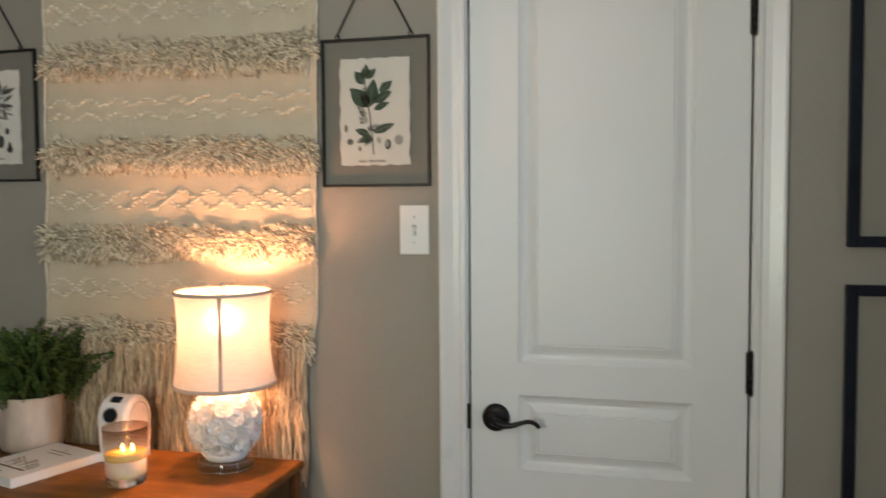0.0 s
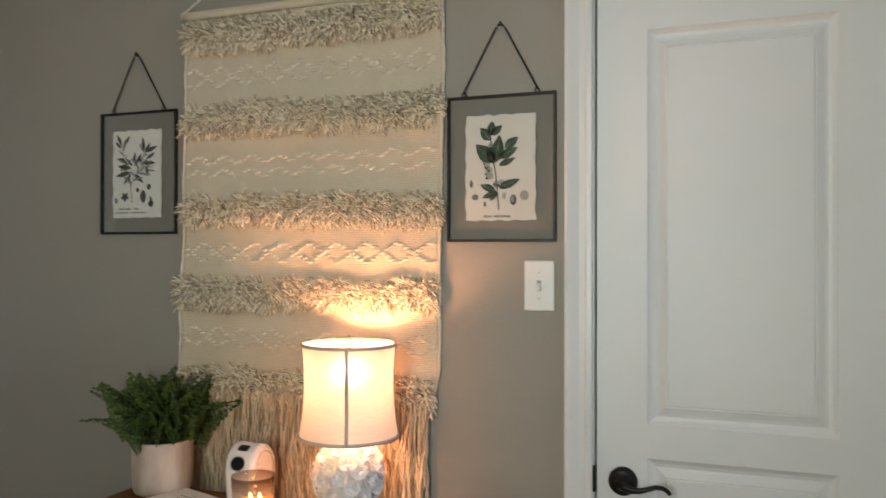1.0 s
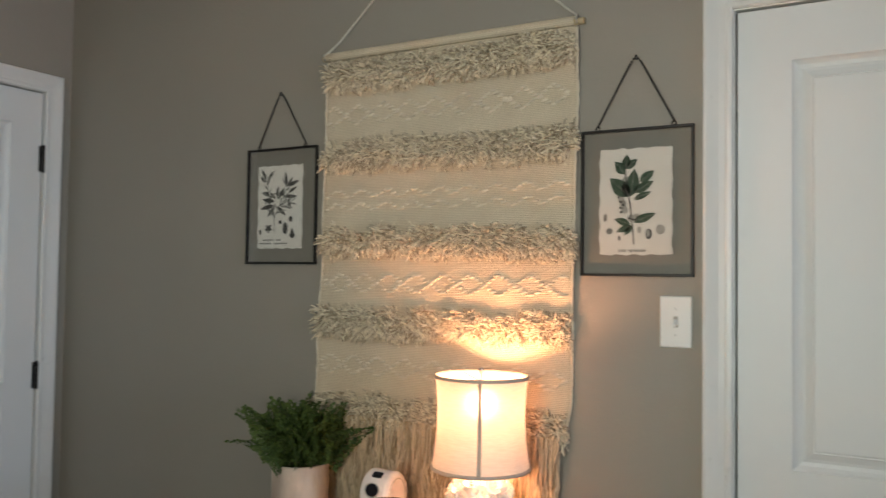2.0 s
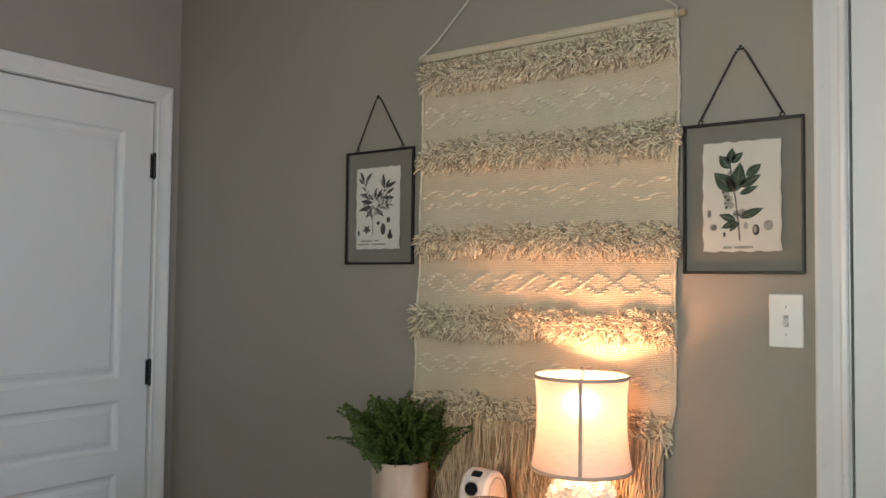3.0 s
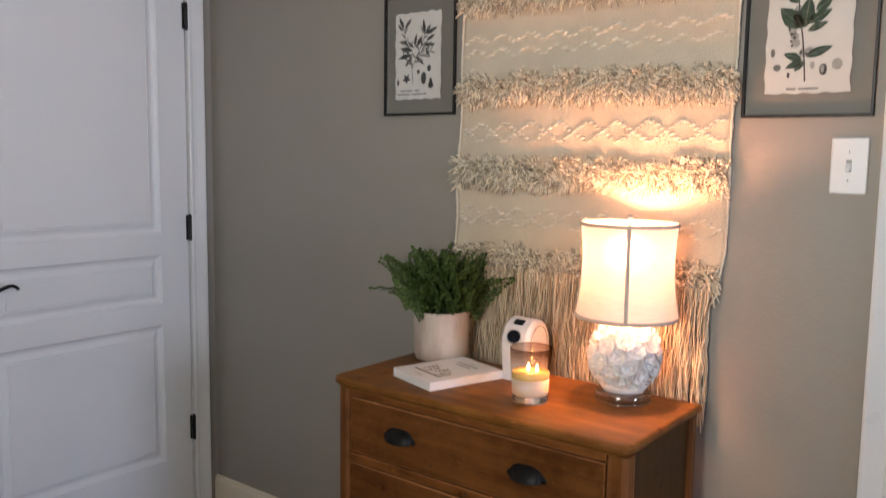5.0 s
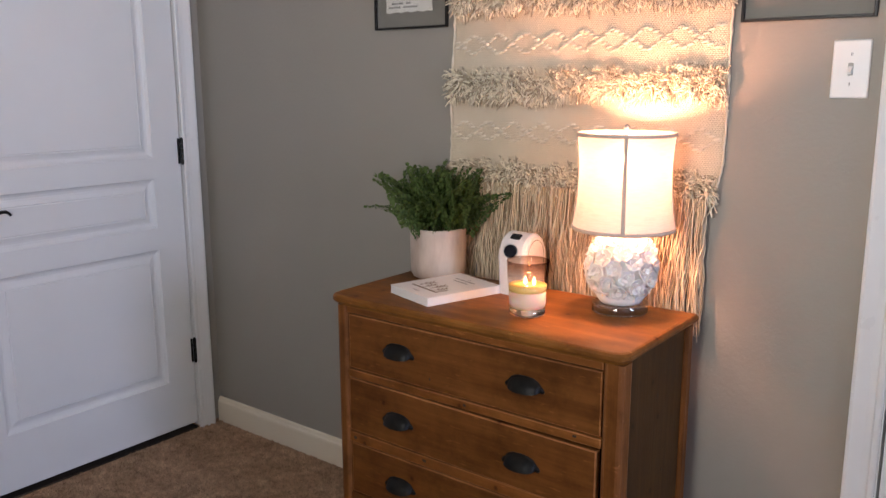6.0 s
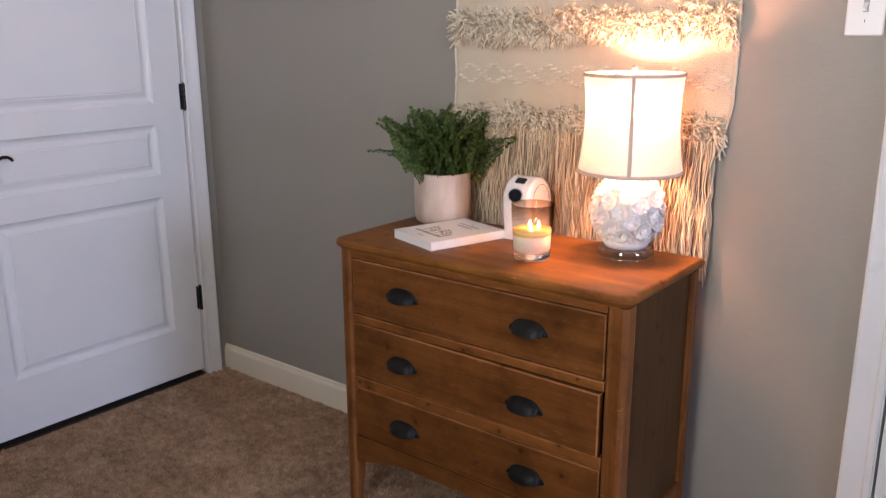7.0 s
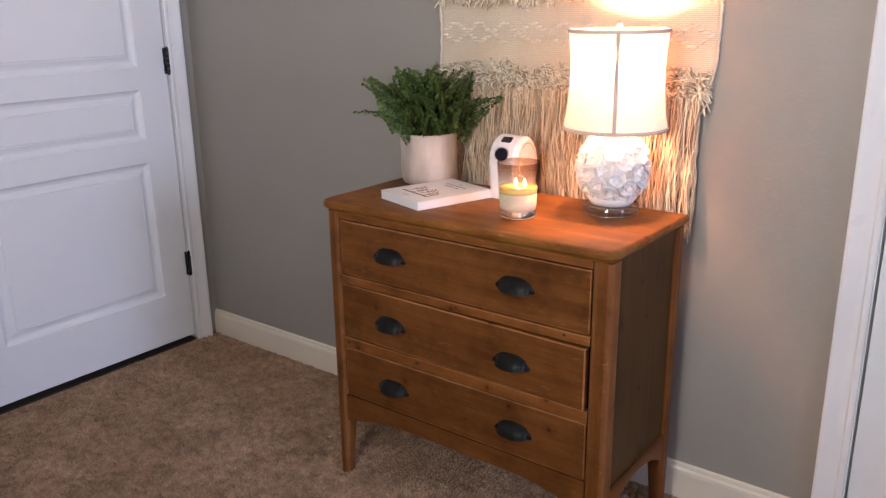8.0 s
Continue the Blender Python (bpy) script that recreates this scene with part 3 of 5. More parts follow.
def lever(put, u, z, way, parent):
    """Round rose and a waved lever that ends in a small curl."""
    rose = bmesh.new()
    prof = [(0.0325, -0.0035), (0.0325, 0.003), (0.030, 0.007), (0.022, 0.010), (0.015, 0.012), (0.0115, 0.018), (0.0115, 0.034), (0.0, 0.034)]
    rings = []
    for r, o in prof:
        rings.append([rose.verts.new(put(u + r * math.cos(k * math.pi / 16), z + r * math.sin(k * math.pi / 16), o)) for k in range(32)] if r else [rose.verts.new(put(u, z, o))])
    for a, b in zip(rings, rings[1:]):
        for k in range(32):
            j = (k + 1) % 32
            rose.faces.new((a[k], a[j], b[j], b[k]) if len(b) > 1 else (a[k], a[j], b[0]))
    handle = part("door_handle", rose, M_BRONZE, parent, "dark bronze lever handle", smooth=True)
    bm = bmesh.new()
    line = [(0.0, 0.0, 0.036), (0.012, -0.003, 0.041), (0.028, -0.007, 0.043), (0.045, -0.006, 0.044), (0.062, 0.0, 0.044), (0.078, 0.005, 0.043), (0.092, 0.004, 0.041),
            (0.102, -0.002, 0.040), (0.107, -0.009, 0.040)]
    rad = [0.0105, 0.0095, 0.0078, 0.0066, 0.0058, 0.0054, 0.0052, 0.0050, 0.0045]
    tube(bm, [put(u + way * a, z + b, o) for a, b, o in line], rad, 10)
    part("lever", bm, M_BRONZE, handle, smooth=True)


def door(name, u0, u1, top, dz, put, hinge_u, hinges, lever_u, lever_z, way, latch_u, label):
    base = Vector(put(u0, 0, 0))
    d = thing(name, base, label, "door", kind="structure")

    def loc(u, z, o):
        return Vector(put(u, z, o)) - base
    st = 0.112
    pan = [(u0 + st, u1 - st, 1.043 + dz, 1.930 + dz), (u0 + st, u1 - st, 0.792 + dz, 0.968 + dz), (u0 + st, u1 - st, 0.205 + dz, 0.712 + dz)]
    part("leaf", door_leaf(u0, u1, 0.017, top, pan, loc), M_WHITE, d)
    for z in hinges:
        part("hinge", hinge(loc, hinge_u, z, z + 0.09), M_BRONZE, d, "black butt hinge")
    lever(loc, lever_u, lever_z, way, d)
    bm = bmesh.new()
    c = [(latch_u - 0.006, -0.03), (latch_u + 0.004, -0.03), (latch_u + 0.004, 0.03), (latch_u - 0.006, 0.03)]
    lo = [bm.verts.new(loc(a, lever_z + b, 0.003)) for a, b in c]
    hi = [bm.verts.new(loc(a, lever_z + b, -0.003)) for a, b in c]
    bm.faces.new(lo)
    bm.faces.new(hi)
    for i in range(4):
        bm.faces.new((lo[i], lo[(i + 1) % 4], hi[(i + 1) % 4], hi[i]))
    part("strike_plate", bm, M_BRONZE, d, "black strike plate")
    return d


def on_west(u, z, o):
    return (WX + o, u, z)


def on_north(u, z, o):
    return (u, -o, z)


casing("door_trim_1", DA0 - 0.004, DA1 + 0.004, DAT + 0.004, on_west, "white moulded casing round the closed door", 0.063)
casing("door_trim_2", DB0 - 0.006, DB1 + 0.006, DBT + 0.006, on_north, "white moulded casing round the narrow door", 0.064)
jamb("door_lining_1", DA0, DA1, DAT, on_west)
jamb("door_lining_2", DB0, DB1, DBT, on_north)
door("door_1", DA0 + 0.002, DA1 - 0.002, DAT - 0.002, 0.0, on_west, DA1 + 0.0, (0.262, 1.015, 1.770), DA0 + 0.072, 0.918, 1, DA0 - 0.004,
     "white three-panel door with black hinges, closed")
door("door_2", DB0 + 0.003, DB1 - 0.003, DBT - 0.003, -0.029, on_north, DB1 + 0.004, (0.23, 0.968, 1.736), 2.372, 0.884, 1, DB0 - 0.002,
     "narrow white three-panel door with a bronze lever, closed")


def baseboard(name, pieces, label):
    bm = bmesh.new()
    prof = [(0.0, -0.012), (0.014, -0.012), (0.014, 0.064), (0.0125, 0.072), (0.009, 0.077), (0.007, 0.086), (0.0, 0.089)]
    for put, a, b in pieces:
        r0 = [bm.verts.new(put(a, z, o)) for o, z in prof]
        r1 = [bm.verts.new(put(b, z, o)) for o, z in prof]
        for k in range(len(prof) - 1):
            bm.faces.new((r0[k], r0[k + 1], r1[k + 1], r1[k]))
        bm.faces.new(r0)
        bm.faces.new(r1)
    return tagged(part(name, bm, M_BASE), label, "baseboard", kind="structure")


baseboard("baseboard_north", [(on_north, WX + 0.001, DB0 - 0.071), (on_north, DB1 + 0.071, 3.759)], "cream painted baseboard along the carpet")
baseboard("baseboard_west", [(on_west, RY, DA0 - 0.068)], "cream painted baseboard beside the door")

# ---------- chest of drawers ----------
CX0, CX1, CY0, CY1, CT = 1.113, 1.911, -0.447, -0.074, 0.774
chest = thing("chest_of_drawers", (CX0, CY0, 0), "worn orange-brown pine chest with three drawers", "dresser")


def cl(x, y, z):
    return (x - CX0, y - CY0, z)


def worn(ob, material=M_WORN):
    """The rounded edges of a board are rubbed paler."""
    ob.data.materials.append(material)
    for p in ob.data.polygons:
        if max(abs(c) for c in p.normal) < 0.995:
            p.material_index = 1
    return ob


def chest_box(name, a, b, material, bevel=0.003, parent=None, label=""):
    return part(name, boxes((cl(*a), cl(*b)), bevel=bevel), material, parent or chest, label)


# top board: rounded front corners and a moulded edge
def top_outline(grow):
    x0, x1, y0, y1, r = 1.098 - grow, 1.920 + grow, -0.461 - grow, -0.078 + min(grow, 0), 0.032
    pts = [(x0, y1)]
    pts += [(x0 + r - r * math.cos(t), y0 + r - r * math.sin(t)) for t in [k * math.pi / 16 for k in range(9)]]
    pts += [(x1 - r + r * math.sin(t), y0 + r - r * math.cos(t)) for t in [k * math.pi / 16 for k in range(9)]]
    pts += [(x1, y1)]
    return pts


bm = bmesh.new()
rings = [[bm.verts.new(cl(x, y, z)) for x, y in top_outline(g)] for g, z in
         ((-0.013, CT - 0.028), (-0.012, CT - 0.023), (-0.004, CT - 0.0205), (0.0, CT - 0.015), (0.0, CT - 0.007), (-0.003, CT - 0.0018), (-0.008, CT))]
for a, b in zip(rings, rings[1:]):
    for k in range(len(a)):
        bm.faces.new((a[k], a[(k + 1) % len(a)], b[(k + 1) % len(b)], b[k]))
bm.faces.new(rings[0][::-1])
bm.faces.new(rings[-1])
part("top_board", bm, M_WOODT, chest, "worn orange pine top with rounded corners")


def post(x0, x1, y0, y1, inner_x, inner_y):
    """Corner post that runs down into a tapered foot; rounded outer corner at the front."""
    bm = bmesh.new()
    rings = []
    for z, tp in ((-0.010, 0.74), (0.05, 0.81), (0.14, 0.95), (0.165, 1.0), (CT - 0.028, 1.0)):
        ax, ay = (x1 - x0) * (1 - tp), (y1 - y0) * (1 - tp)
        a0, a1 = (x0, x1 - ax) if inner_x > 0 else (x0 + ax, x1)
        b0, b1 = (y0, y1 - ay) if inner_y > 0 else (y0 + ay, y1)
        r = 0.011
        pts = []
        for cx, cy, s in ((a0 + r, b0 + r, 180), (a1 - r, b0 + r, 270), (a1 - r, b1 - r, 0), (a0 + r, b1 - r, 90)):
            for k in range(4):
                t = radians(s + 30 * k)
                pts.append((cx + r * math.cos(t), cy + r * math.sin(t)))
        rings.append([bm.verts.new(cl(x, y, z)) for x, y in pts])
    for a, b in zip(rings, rings[1:]):
        for k in range(len(a)):
            bm.faces.new((a[k], a[(k + 1) % len(a)], b[(k + 1) % len(b)], b[k]))
    bm.faces.new(rings[0])
    bm.faces.new(rings[-1])
    return bm


PW = 0.046
worn(part("leg", post(CX0, CX0 + 0.036, CY0, CY0 + 0.046, 1, 1), M_WOODZ, chest), M_WORNZ)
worn(part("leg", post(CX1 - PW, CX1, CY0, CY0 + 0.046, -1, 1), M_WOODZ, chest), M_WORNZ)
part("leg", post(CX0, CX0 + PW, CY1 - 0.042, CY1, 1, -1), M_WOODZ, chest)
part("leg", post(CX1 - PW, CX1, CY1 - 0.042, CY1, -1, -1), M_WOODZ, chest)

DX0, DX1 = 1.151, 1.8618
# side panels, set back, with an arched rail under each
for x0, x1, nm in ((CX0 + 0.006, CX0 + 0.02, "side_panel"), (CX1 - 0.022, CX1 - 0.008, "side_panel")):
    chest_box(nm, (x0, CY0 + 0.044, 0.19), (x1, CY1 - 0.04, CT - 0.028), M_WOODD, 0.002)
for x in (CX0 + 0.018, CX1 - 0.002):
    bm = bmesh.new()
    y0, y1 = CY0 + 0.044, CY1 - 0.040
    n = 14
    low = [(y0 - CY0 + (y1 - y0) * k / n, 0.138 + 0.052 * math.sin(math.pi * k / n) ** 0.7) for k in range(n + 1)]
    prism(bm, low + [(y1 - CY0, 0.215), (y0 - CY0, 0.215)], 0.02, "yz", x - CX0)
    part("side_rail", bm, M_WOODY, chest)
chest_box("back_panel", (CX0 + 0.02, CY1 - 0.012, 0.17), (CX1 - 0.02, CY1 - 0.004, CT - 0.028), M_WOODX, 0)
# dark block behind the drawers, coloured for the shade in their gaps
chest_box("carcass", (CX0 + 0.024, CY0 + 0.030, 0.20), (CX1 - 0.026, CY1 - 0.016, CT - 0.030), M_DARK, 0)
# rails between the drawers, flush with the posts
for z0, z1 in ((0.729, CT - 0.028), (0.5585, 0.5795), (0.3805, 0.4075)):
    rail = chest_box("drawer_rail", (CX0 + 0.036, CY0 + 0.002, z0), (CX1 - PW, CY0 + 0.023, z1), M_RAIL, 0.002)
    worn(rail)
# apron with a shallow arch
bm = bmesh.new()
n = 24
a0, a1 = CX0 + 0.036, CX1 - PW
low = [(a0 - CX0 + (a1 - a0) * k / n, 0.158 + 0.034 * min(1.0, math.sin(math.pi * k / n) * 1.6)) for k in range(n + 1)]
prism(bm, low + [(a1 - CX0, 0.2355), (a0 - CX0, 0.2355)], 0.020, "xz", 0.023)
part("apron", bm, M_WOODX, chest)


def cup_pull(parent, x, z, front):
    """Cast cup pull: a quarter dome with a rolled lip, on a plate with pointed ears."""
    bm = bmesh.new()
    a, b, d = 0.0405, 0.0195, 0.025
    nu, nv = 18, 7
    for shell in (1.0, 0.9):
        grid = []
        for i in range(nu + 1):
            u = math.pi * i / nu
            row = []
            for k in range(nv + 1):
                v = 0.5 * math.pi * k / nv
                w = abs(math.sin(u)) ** 0.72
                row.append(bm.verts.new((x + shell * a * math.cos(u), front - shell * d * w * math.sin(v) - (0 if k < nv else 0.001), z - 0.008 + shell * (b * 1.25) * w * math.cos(v) - 0.007 * w * math.sin(v))))
            grid.append(row)
        for i in range(nu):
            for k in range(nv):
                bm.faces.new((grid[i][k], grid[i + 1][k], grid[i + 1][k + 1], grid[i][k + 1]))
    ear = [(-0.0535, -0.008), (-0.051, -0.0125), (-0.045, -0.0135), (-0.036, -0.010), (0.036, -0.010), (0.045, -0.0135), (0.051, -0.0125), (0.0535, -0.008), (0.050, -0.002), (0.044, 0.003),
           (0.036, 0.0125), (0.022, 0.0185), (0.0, 0.0200), (-0.022, 0.0185), (-0.036, 0.0125), (-0.044, 0.003), (-0.050, -0.002)]
    prism(bm, [(x + 0.94 * p, z + 0.95 * q) for p, q in ear], 0.003, "xz", front)
    return part("handle", bm, M_IRON, parent, "black iron cup pull", smooth=True)


for k, (z0, z1, hz) in enumerate(((0.5815, 0.7255, 0.657), (0.4095, 0.5550, 0.478), (0.2375, 0.3770, 0.305))):
    dr = part("drawer", boxes((cl(DX0, CY0 + 0.006, z0 + 0.0005), cl(DX1, CY0 + 0.026, z1 - 0.0015)), bevel=0.003), M_WOODX, chest)
    worn(dr)
    if k == 1:
        dr.matrix_basis = pose(-0.004, 0.0, 0.001, 0, 0.12, -0.75)
    for hx in (1.317, 1.679):
        cup_pull(dr, hx - CX0, hz, 0.006)

# dark knots in the boards: on the front (x, z, half width, half height, how far forward) and on the side
def knot(outline, plane, at):
    bm = bmesh.new()
    prism(bm, outline, 0.0006 if plane == "xz" else -0.0006, plane, at)
    part("knot", bm, M_KNOT, chest, "small dark knot in the pine")


Rk = random.Random(31)


def blot(cu, cv, ru, rv):
    return [(cu + ru * math.cos(k * 0.5236) * Rk.uniform(0.75, 1.15), cv + rv * math.sin(k * 0.5236) * Rk.uniform(0.75, 1.15)) for k in range(12)]


for x, z, ru, rv, y in ((1.519, 0.569, 0.0048, 0.0042, 0.0022), (1.805, 0.571, 0.0055, 0.0036, 0.0022), (1.168, 0.394, 0.0055, 0.0048, 0.0022), (1.398, 0.396, 0.0065, 0.0040, 0.0022),
                        (1.826, 0.485, 0.0046, 0.0050, 0.0062), (1.545, 0.288, 0.0070, 0.0042, 0.0062), (1.414, 0.607, 0.0026, 0.0034, 0.0062), (1.252, 0.205, 0.0040, 0.0032, 0.0032)):
    knot(blot(x - CX0, z, ru, rv), "xz", y)
for y, z, ru, rv in ((-0.254, 0.626, 0.0042, 0.0062), (-0.212, 0.435, 0.0035, 0.0046)):
    knot(blot(y - CY0, z, ru, rv), "yz", CX1 - 0.0080 - CX0)

# ---------- woven wall hanging ----------
HX0, HX1, HT = 1.168, 1.936, 2.058
hang = thing("wall_hanging", (1.55, 0, 1.5), "cream woven wool wall hanging with shaggy bands and fringe", "tapestry")


def hl(x, y, z):
    return (x - 1.55, y, z - 1.5)


def edge_l(z):
    return HX0 - 0.004 * math.sin(z * 9) - 0.022 * max(0, min(1, (1.5 - z) / 0.25))


def edge_r(z):
    return HX1 + 0.004 * math.sin(z * 7 + 1) - 0.010 * max(0, min(1, (1.5 - z) / 0.5)) - 0.016 * max(0, min(1, (1.12 - z) / 0.08))


def cloth_y(x, z):
    return -0.010 - 0.004 * math.sin(x * 17 + z * 3) * (0.3 + 0.7 * min(1, (HT - z))) - 0.0025 * math.sin(z * 21 + x * 5)


bm = bmesh.new()
nx, nz = 60, 90
zlow = 1.015
grid = [[bm.verts.new(hl(edge_l(z) + (edge_r(z) - edge_l(z)) * i / nx, cloth_y(HX0 + 0.77 * i / nx, z), z)) for i in range(nx + 1)]
        for z in [zlow + (HT - zlow) * k / nz for k in range(nz + 1)]]
back = [[bm.verts.new(v.co + Vector((0, 0.006, 0))) for v in row] for row in grid]
for g in (grid, back):
    for k in range(nz):
        for i in range(nx):
            bm.faces.new((g[k][i], g[k][i + 1], g[k + 1][i + 1], g[k + 1][i]))
for k in range(nz):
    for i in (0, nx):
        bm.faces.new((grid[k][i], grid[k + 1][i], back[k + 1][i], back[k][i]))
for i in range(nx):
    for k in (0, nz):
        bm.faces.new((grid[k][i], grid[k][i + 1], back[k][i + 1], back[k][i]))
part("cloth", bm, M_CLOTH, hang, "flat-woven cream ground cloth", smooth=True)
# sleeve that wraps the dowel, the dowel and its cord
bm = bmesh.new()
tube(bm, [hl(HX0 + 0.004 + (HX1 - HX0 - 0.008) * k / 20, -0.013, HT - 0.006) for k in range(21)], 0.0125, 12)
part("sleeve", bm, M_CLOTH, hang, smooth=True)
bm = bmesh.new()
tube(bm, [hl(HX0 - 0.008, -0.013, HT - 0.008), hl(HX1 + 0.022, -0.013, HT - 0.008)], 0.0085, 12)
part("dowel", bm, M_DOWEL, hang, "pale wooden dowel")
bm = bmesh.new()
pts = [hl(HX0 + 0.002, -0.024, HT - 0.016), hl(HX0 + 0.002, -0.027, HT - 0.002), hl(HX0 + 0.008, -0.015, HT + 0.008)]
pts += [hl(HX0 + 0.008 + (1.552 - HX0 - 0.008) * k / 12, -0.006, HT + 0.008 + 0.37 * k / 12 - 0.012 * math.sin(math.pi * k / 12)) for k in range(1, 13)]
pts += [hl(1.552 + (HX1 - 1.552) * k / 12, -0.006, HT + 0.378 - 0.37 * k / 12 - 0.012 * math.sin(math.pi * k / 12)) for k in range(1, 12)]
pts += [hl(HX1 + 0.002, -0.015, HT + 0.008), hl(HX1 + 0.005, -0.027, HT - 0.002), hl(HX1 + 0.005, -0.024, HT - 0.016)]
tube(bm, pts, 0.0032, 7)
part("cord", bm, M_ROPE, hang, "cotton hanging cord", smooth=True)
bm = bmesh.new()
tube(bm, [hl(1.552, 0.0, HT + 0.384), hl(1.552, -0.016, HT + 0.380), hl(1.552, -0.018, HT + 0.388)], 0.002, 6)
part("nail", bm, M_STEEL, hang)

R = random.Random(7)


def shag(z0, z1, seed, sag=0.0):
    """One band of cut thick yarn in tufts: the upper ones stand up and out, the lower ones fall forward."""
    r = random.Random(seed)
    lines = []
    for _ in range(500):
        f = r.random()
        z = z1 - 0.020 - f * (z1 - z0 - 0.046)
        u = r.random()
        x = edge_l(z) + 0.003 + (edge_r(z) - edge_l(z) - 0.006) * u
        z += sag * (0.5 - u) + 0.007 * noise.noise((x * 9, seed, 0))
        clump = noise.noise((x * 17, z * 22, seed * 3.1))
        mean_lean = 1.5 * clump + r.gauss(0, 0.3)
        mean_up = 0.95 - 1.9 * f + r.gauss(0, 0.35)
        for _ in range(r.randint(4, 7)):
            lean, up = mean_lean + r.gauss(0, 0.38), mean_up + r.gauss(0, 0.30)
            ln = r.uniform(0.021, 0.034)
            xs, zs = x + r.gauss(0, 0.004), z + r.gauss(0, 0.004)
            y0 = cloth_y(xs, zs)
            out = r.uniform(0.35, 0.9)
            k = ln / math.sqrt(lean * lean + up * up + out * out + 0.1)
            hook, drop = r.gauss(0, 0.004), r.uniform(0.003, 0.010)
            p = ((xs, y0, zs), (xs + lean * k * 0.32, y0 - out * k * 0.60, zs + up * k * 0.42),
                 (xs + lean * k * 0.75 + hook * 0.3, y0 - out * k * 0.95, zs + up * k * 0.78 - drop * 0.3), (xs + lean * k * 1.05 + hook, y0 - out * k * 1.0, zs + up * k * 0.95 - drop))
            lo, hi = edge_l(z) - 0.024, edge_r(z) + 0.014
            lines.append([hl(min(max(q[0], lo), hi), q[1], q[2]) for q in p])
    random.seed(seed)
    return strands(lines, 0.0019, 5, 0.85)


for k, (z0, z1, sag) in enumerate(((1.935, 2.040, 0.0), (1.705, 1.808, 0.01), (1.462, 1.563, 0.012), (1.238, 1.338, 0.0), (0.99, 1.098, -0.004))):
    ob = part("shag_band", shag(z0, z1, 11 + k, sag), M_SHAG, hang, "shaggy band of cut wool")
    ob["kind"] = "stuff"


def grains(items, sides=6):
    """Plump floats of yarn, thick in the middle. items: centre, half length, slope, thickness."""
    vs, fs = [], []
    prof = ((-1.0, 0.25), (-0.7, 0.78), (0.0, 1.0), (0.7, 0.78), (1.0, 0.25))
    for (cx, cy, cz), half, slope, rad in items:
        b = len(vs)
        for t, w in prof:
            for k in range(sides):
                a = 2 * math.pi * k / sides
                vs.append((cx + half * t, cy - rad * 0.9 * w * math.cos(a) + 0.0018 * t * t, cz + slope * half * t + rad * w * math.sin(a)))
        for i in range(len(prof) - 1):
            for k in range(sides):
                j = (k + 1) % sides
                fs.append((b + i * sides + k, b + i * sides + j, b + (i + 1) * sides + j, b + (i + 1) * sides + k))
        fs.append(tuple(b + k for k in range(sides)))
        fs.append(tuple(b + 4 * sides + k for k in range(sides)))
    me = bpy.data.meshes.new("grains")
    me.from_pydata(vs, [], fs)
    for p in me.polygons:
        p.use_smooth = True
    return me


def stitches(zc, seed, crossed):
    """Raised floats that step along two zigzags: crossed into lozenges, or one above the other."""
    r = random.Random(seed)
    items = []
    per, steps = (0.169, 14) if crossed else (0.0845, 6)
    lanes = ((1, 0.0, 0.027), (-1, 0.0, 0.027)) if crossed else ((1, 0.0185, 0.0115), (1, -0.0185, 0.0115))
    x0, x1 = edge_l(zc) + 0.010, edge_r(zc) - 0.010
    for sgn, mid, amp in lanes:
        n = int((x1 - x0) / per * steps)
        for k in range(n):
            ph = ((k + 0.5) / steps + 0.13 * seed) % 1.0
            tri = 4 * abs(ph - 0.5) - 1
            x = x0 + (k + 0.5) * per / steps + r.uniform(-0.0012, 0.0012)
            z = zc + mid + sgn * amp * tri + r.uniform(-0.0014, 0.0014)
            items.append((hl(x, cloth_y(x, z) - 0.0033, z), r.uniform(0.0078, 0.0098), r.uniform(0.14, 0.30), r.uniform(0.0036, 0.0046)))
    return grains(items)


for k, (zc, crossed) in enumerate(((1.876, True), (1.632, False), (1.398, True), (1.167, True))):
    ob = part("stitched_band", stitches(zc, 3 + k, crossed), M_STITCH, hang, "raised cream lozenge stitching" if crossed else "raised cream zigzag stitching")
    ob["kind"] = "stuff"

# selvage: a lumpy cord down each side
for side in (0, 1):
    bm = bmesh.new()
    pts = []
    for k in range(120):
        z = zlow + (HT - 0.02 - zlow) * k / 119
        x = (edge_l(z), edge_r(z))[side] + R.uniform(-0.0012, 0.0012)
        pts.append(hl(x, cloth_y(HX0 + side * 0.77, z) + 0.001, z))
    tube(bm, pts, [0.0035 * R.uniform(0.75, 1.3) for _ in pts], 6)
    part("selvage", bm, M_STITCH, hang, smooth=True)

lines = []
for k in range(760):
    u = (k + R.random()) / 760
    z1 = 1.03
    x = edge_l(z1) + 0.004 + (edge_r(z1) - edge_l(z1) - 0.014) * u
    end = 0.715 + R.gauss(0, 0.018)
    y = -0.014 - 0.018 * R.random()
    bend, ph, freq, drift = R.uniform(0.001, 0.0042), R.random() * 6.28, R.uniform(11, 24), R.gauss(0, 0.011)
    pull = 0.010 * math.sin(u * 40) - 0.014 * max(0.0, u - 0.9) * 10
    lines.append([hl(x + pull * t ** 1.4 + drift * t + bend * math.sin(ph + t * freq), max(-0.058, y - 0.006 * math.sin(t * freq * 0.7 + ph)), z1 + (end - z1) * t) for t in [i / 17 for i in range(18)]])
random.seed(5)
ob = part("fringe", strands(lines, 0.00185, 5), M_FRINGE, hang, "long hanging cotton fringe")
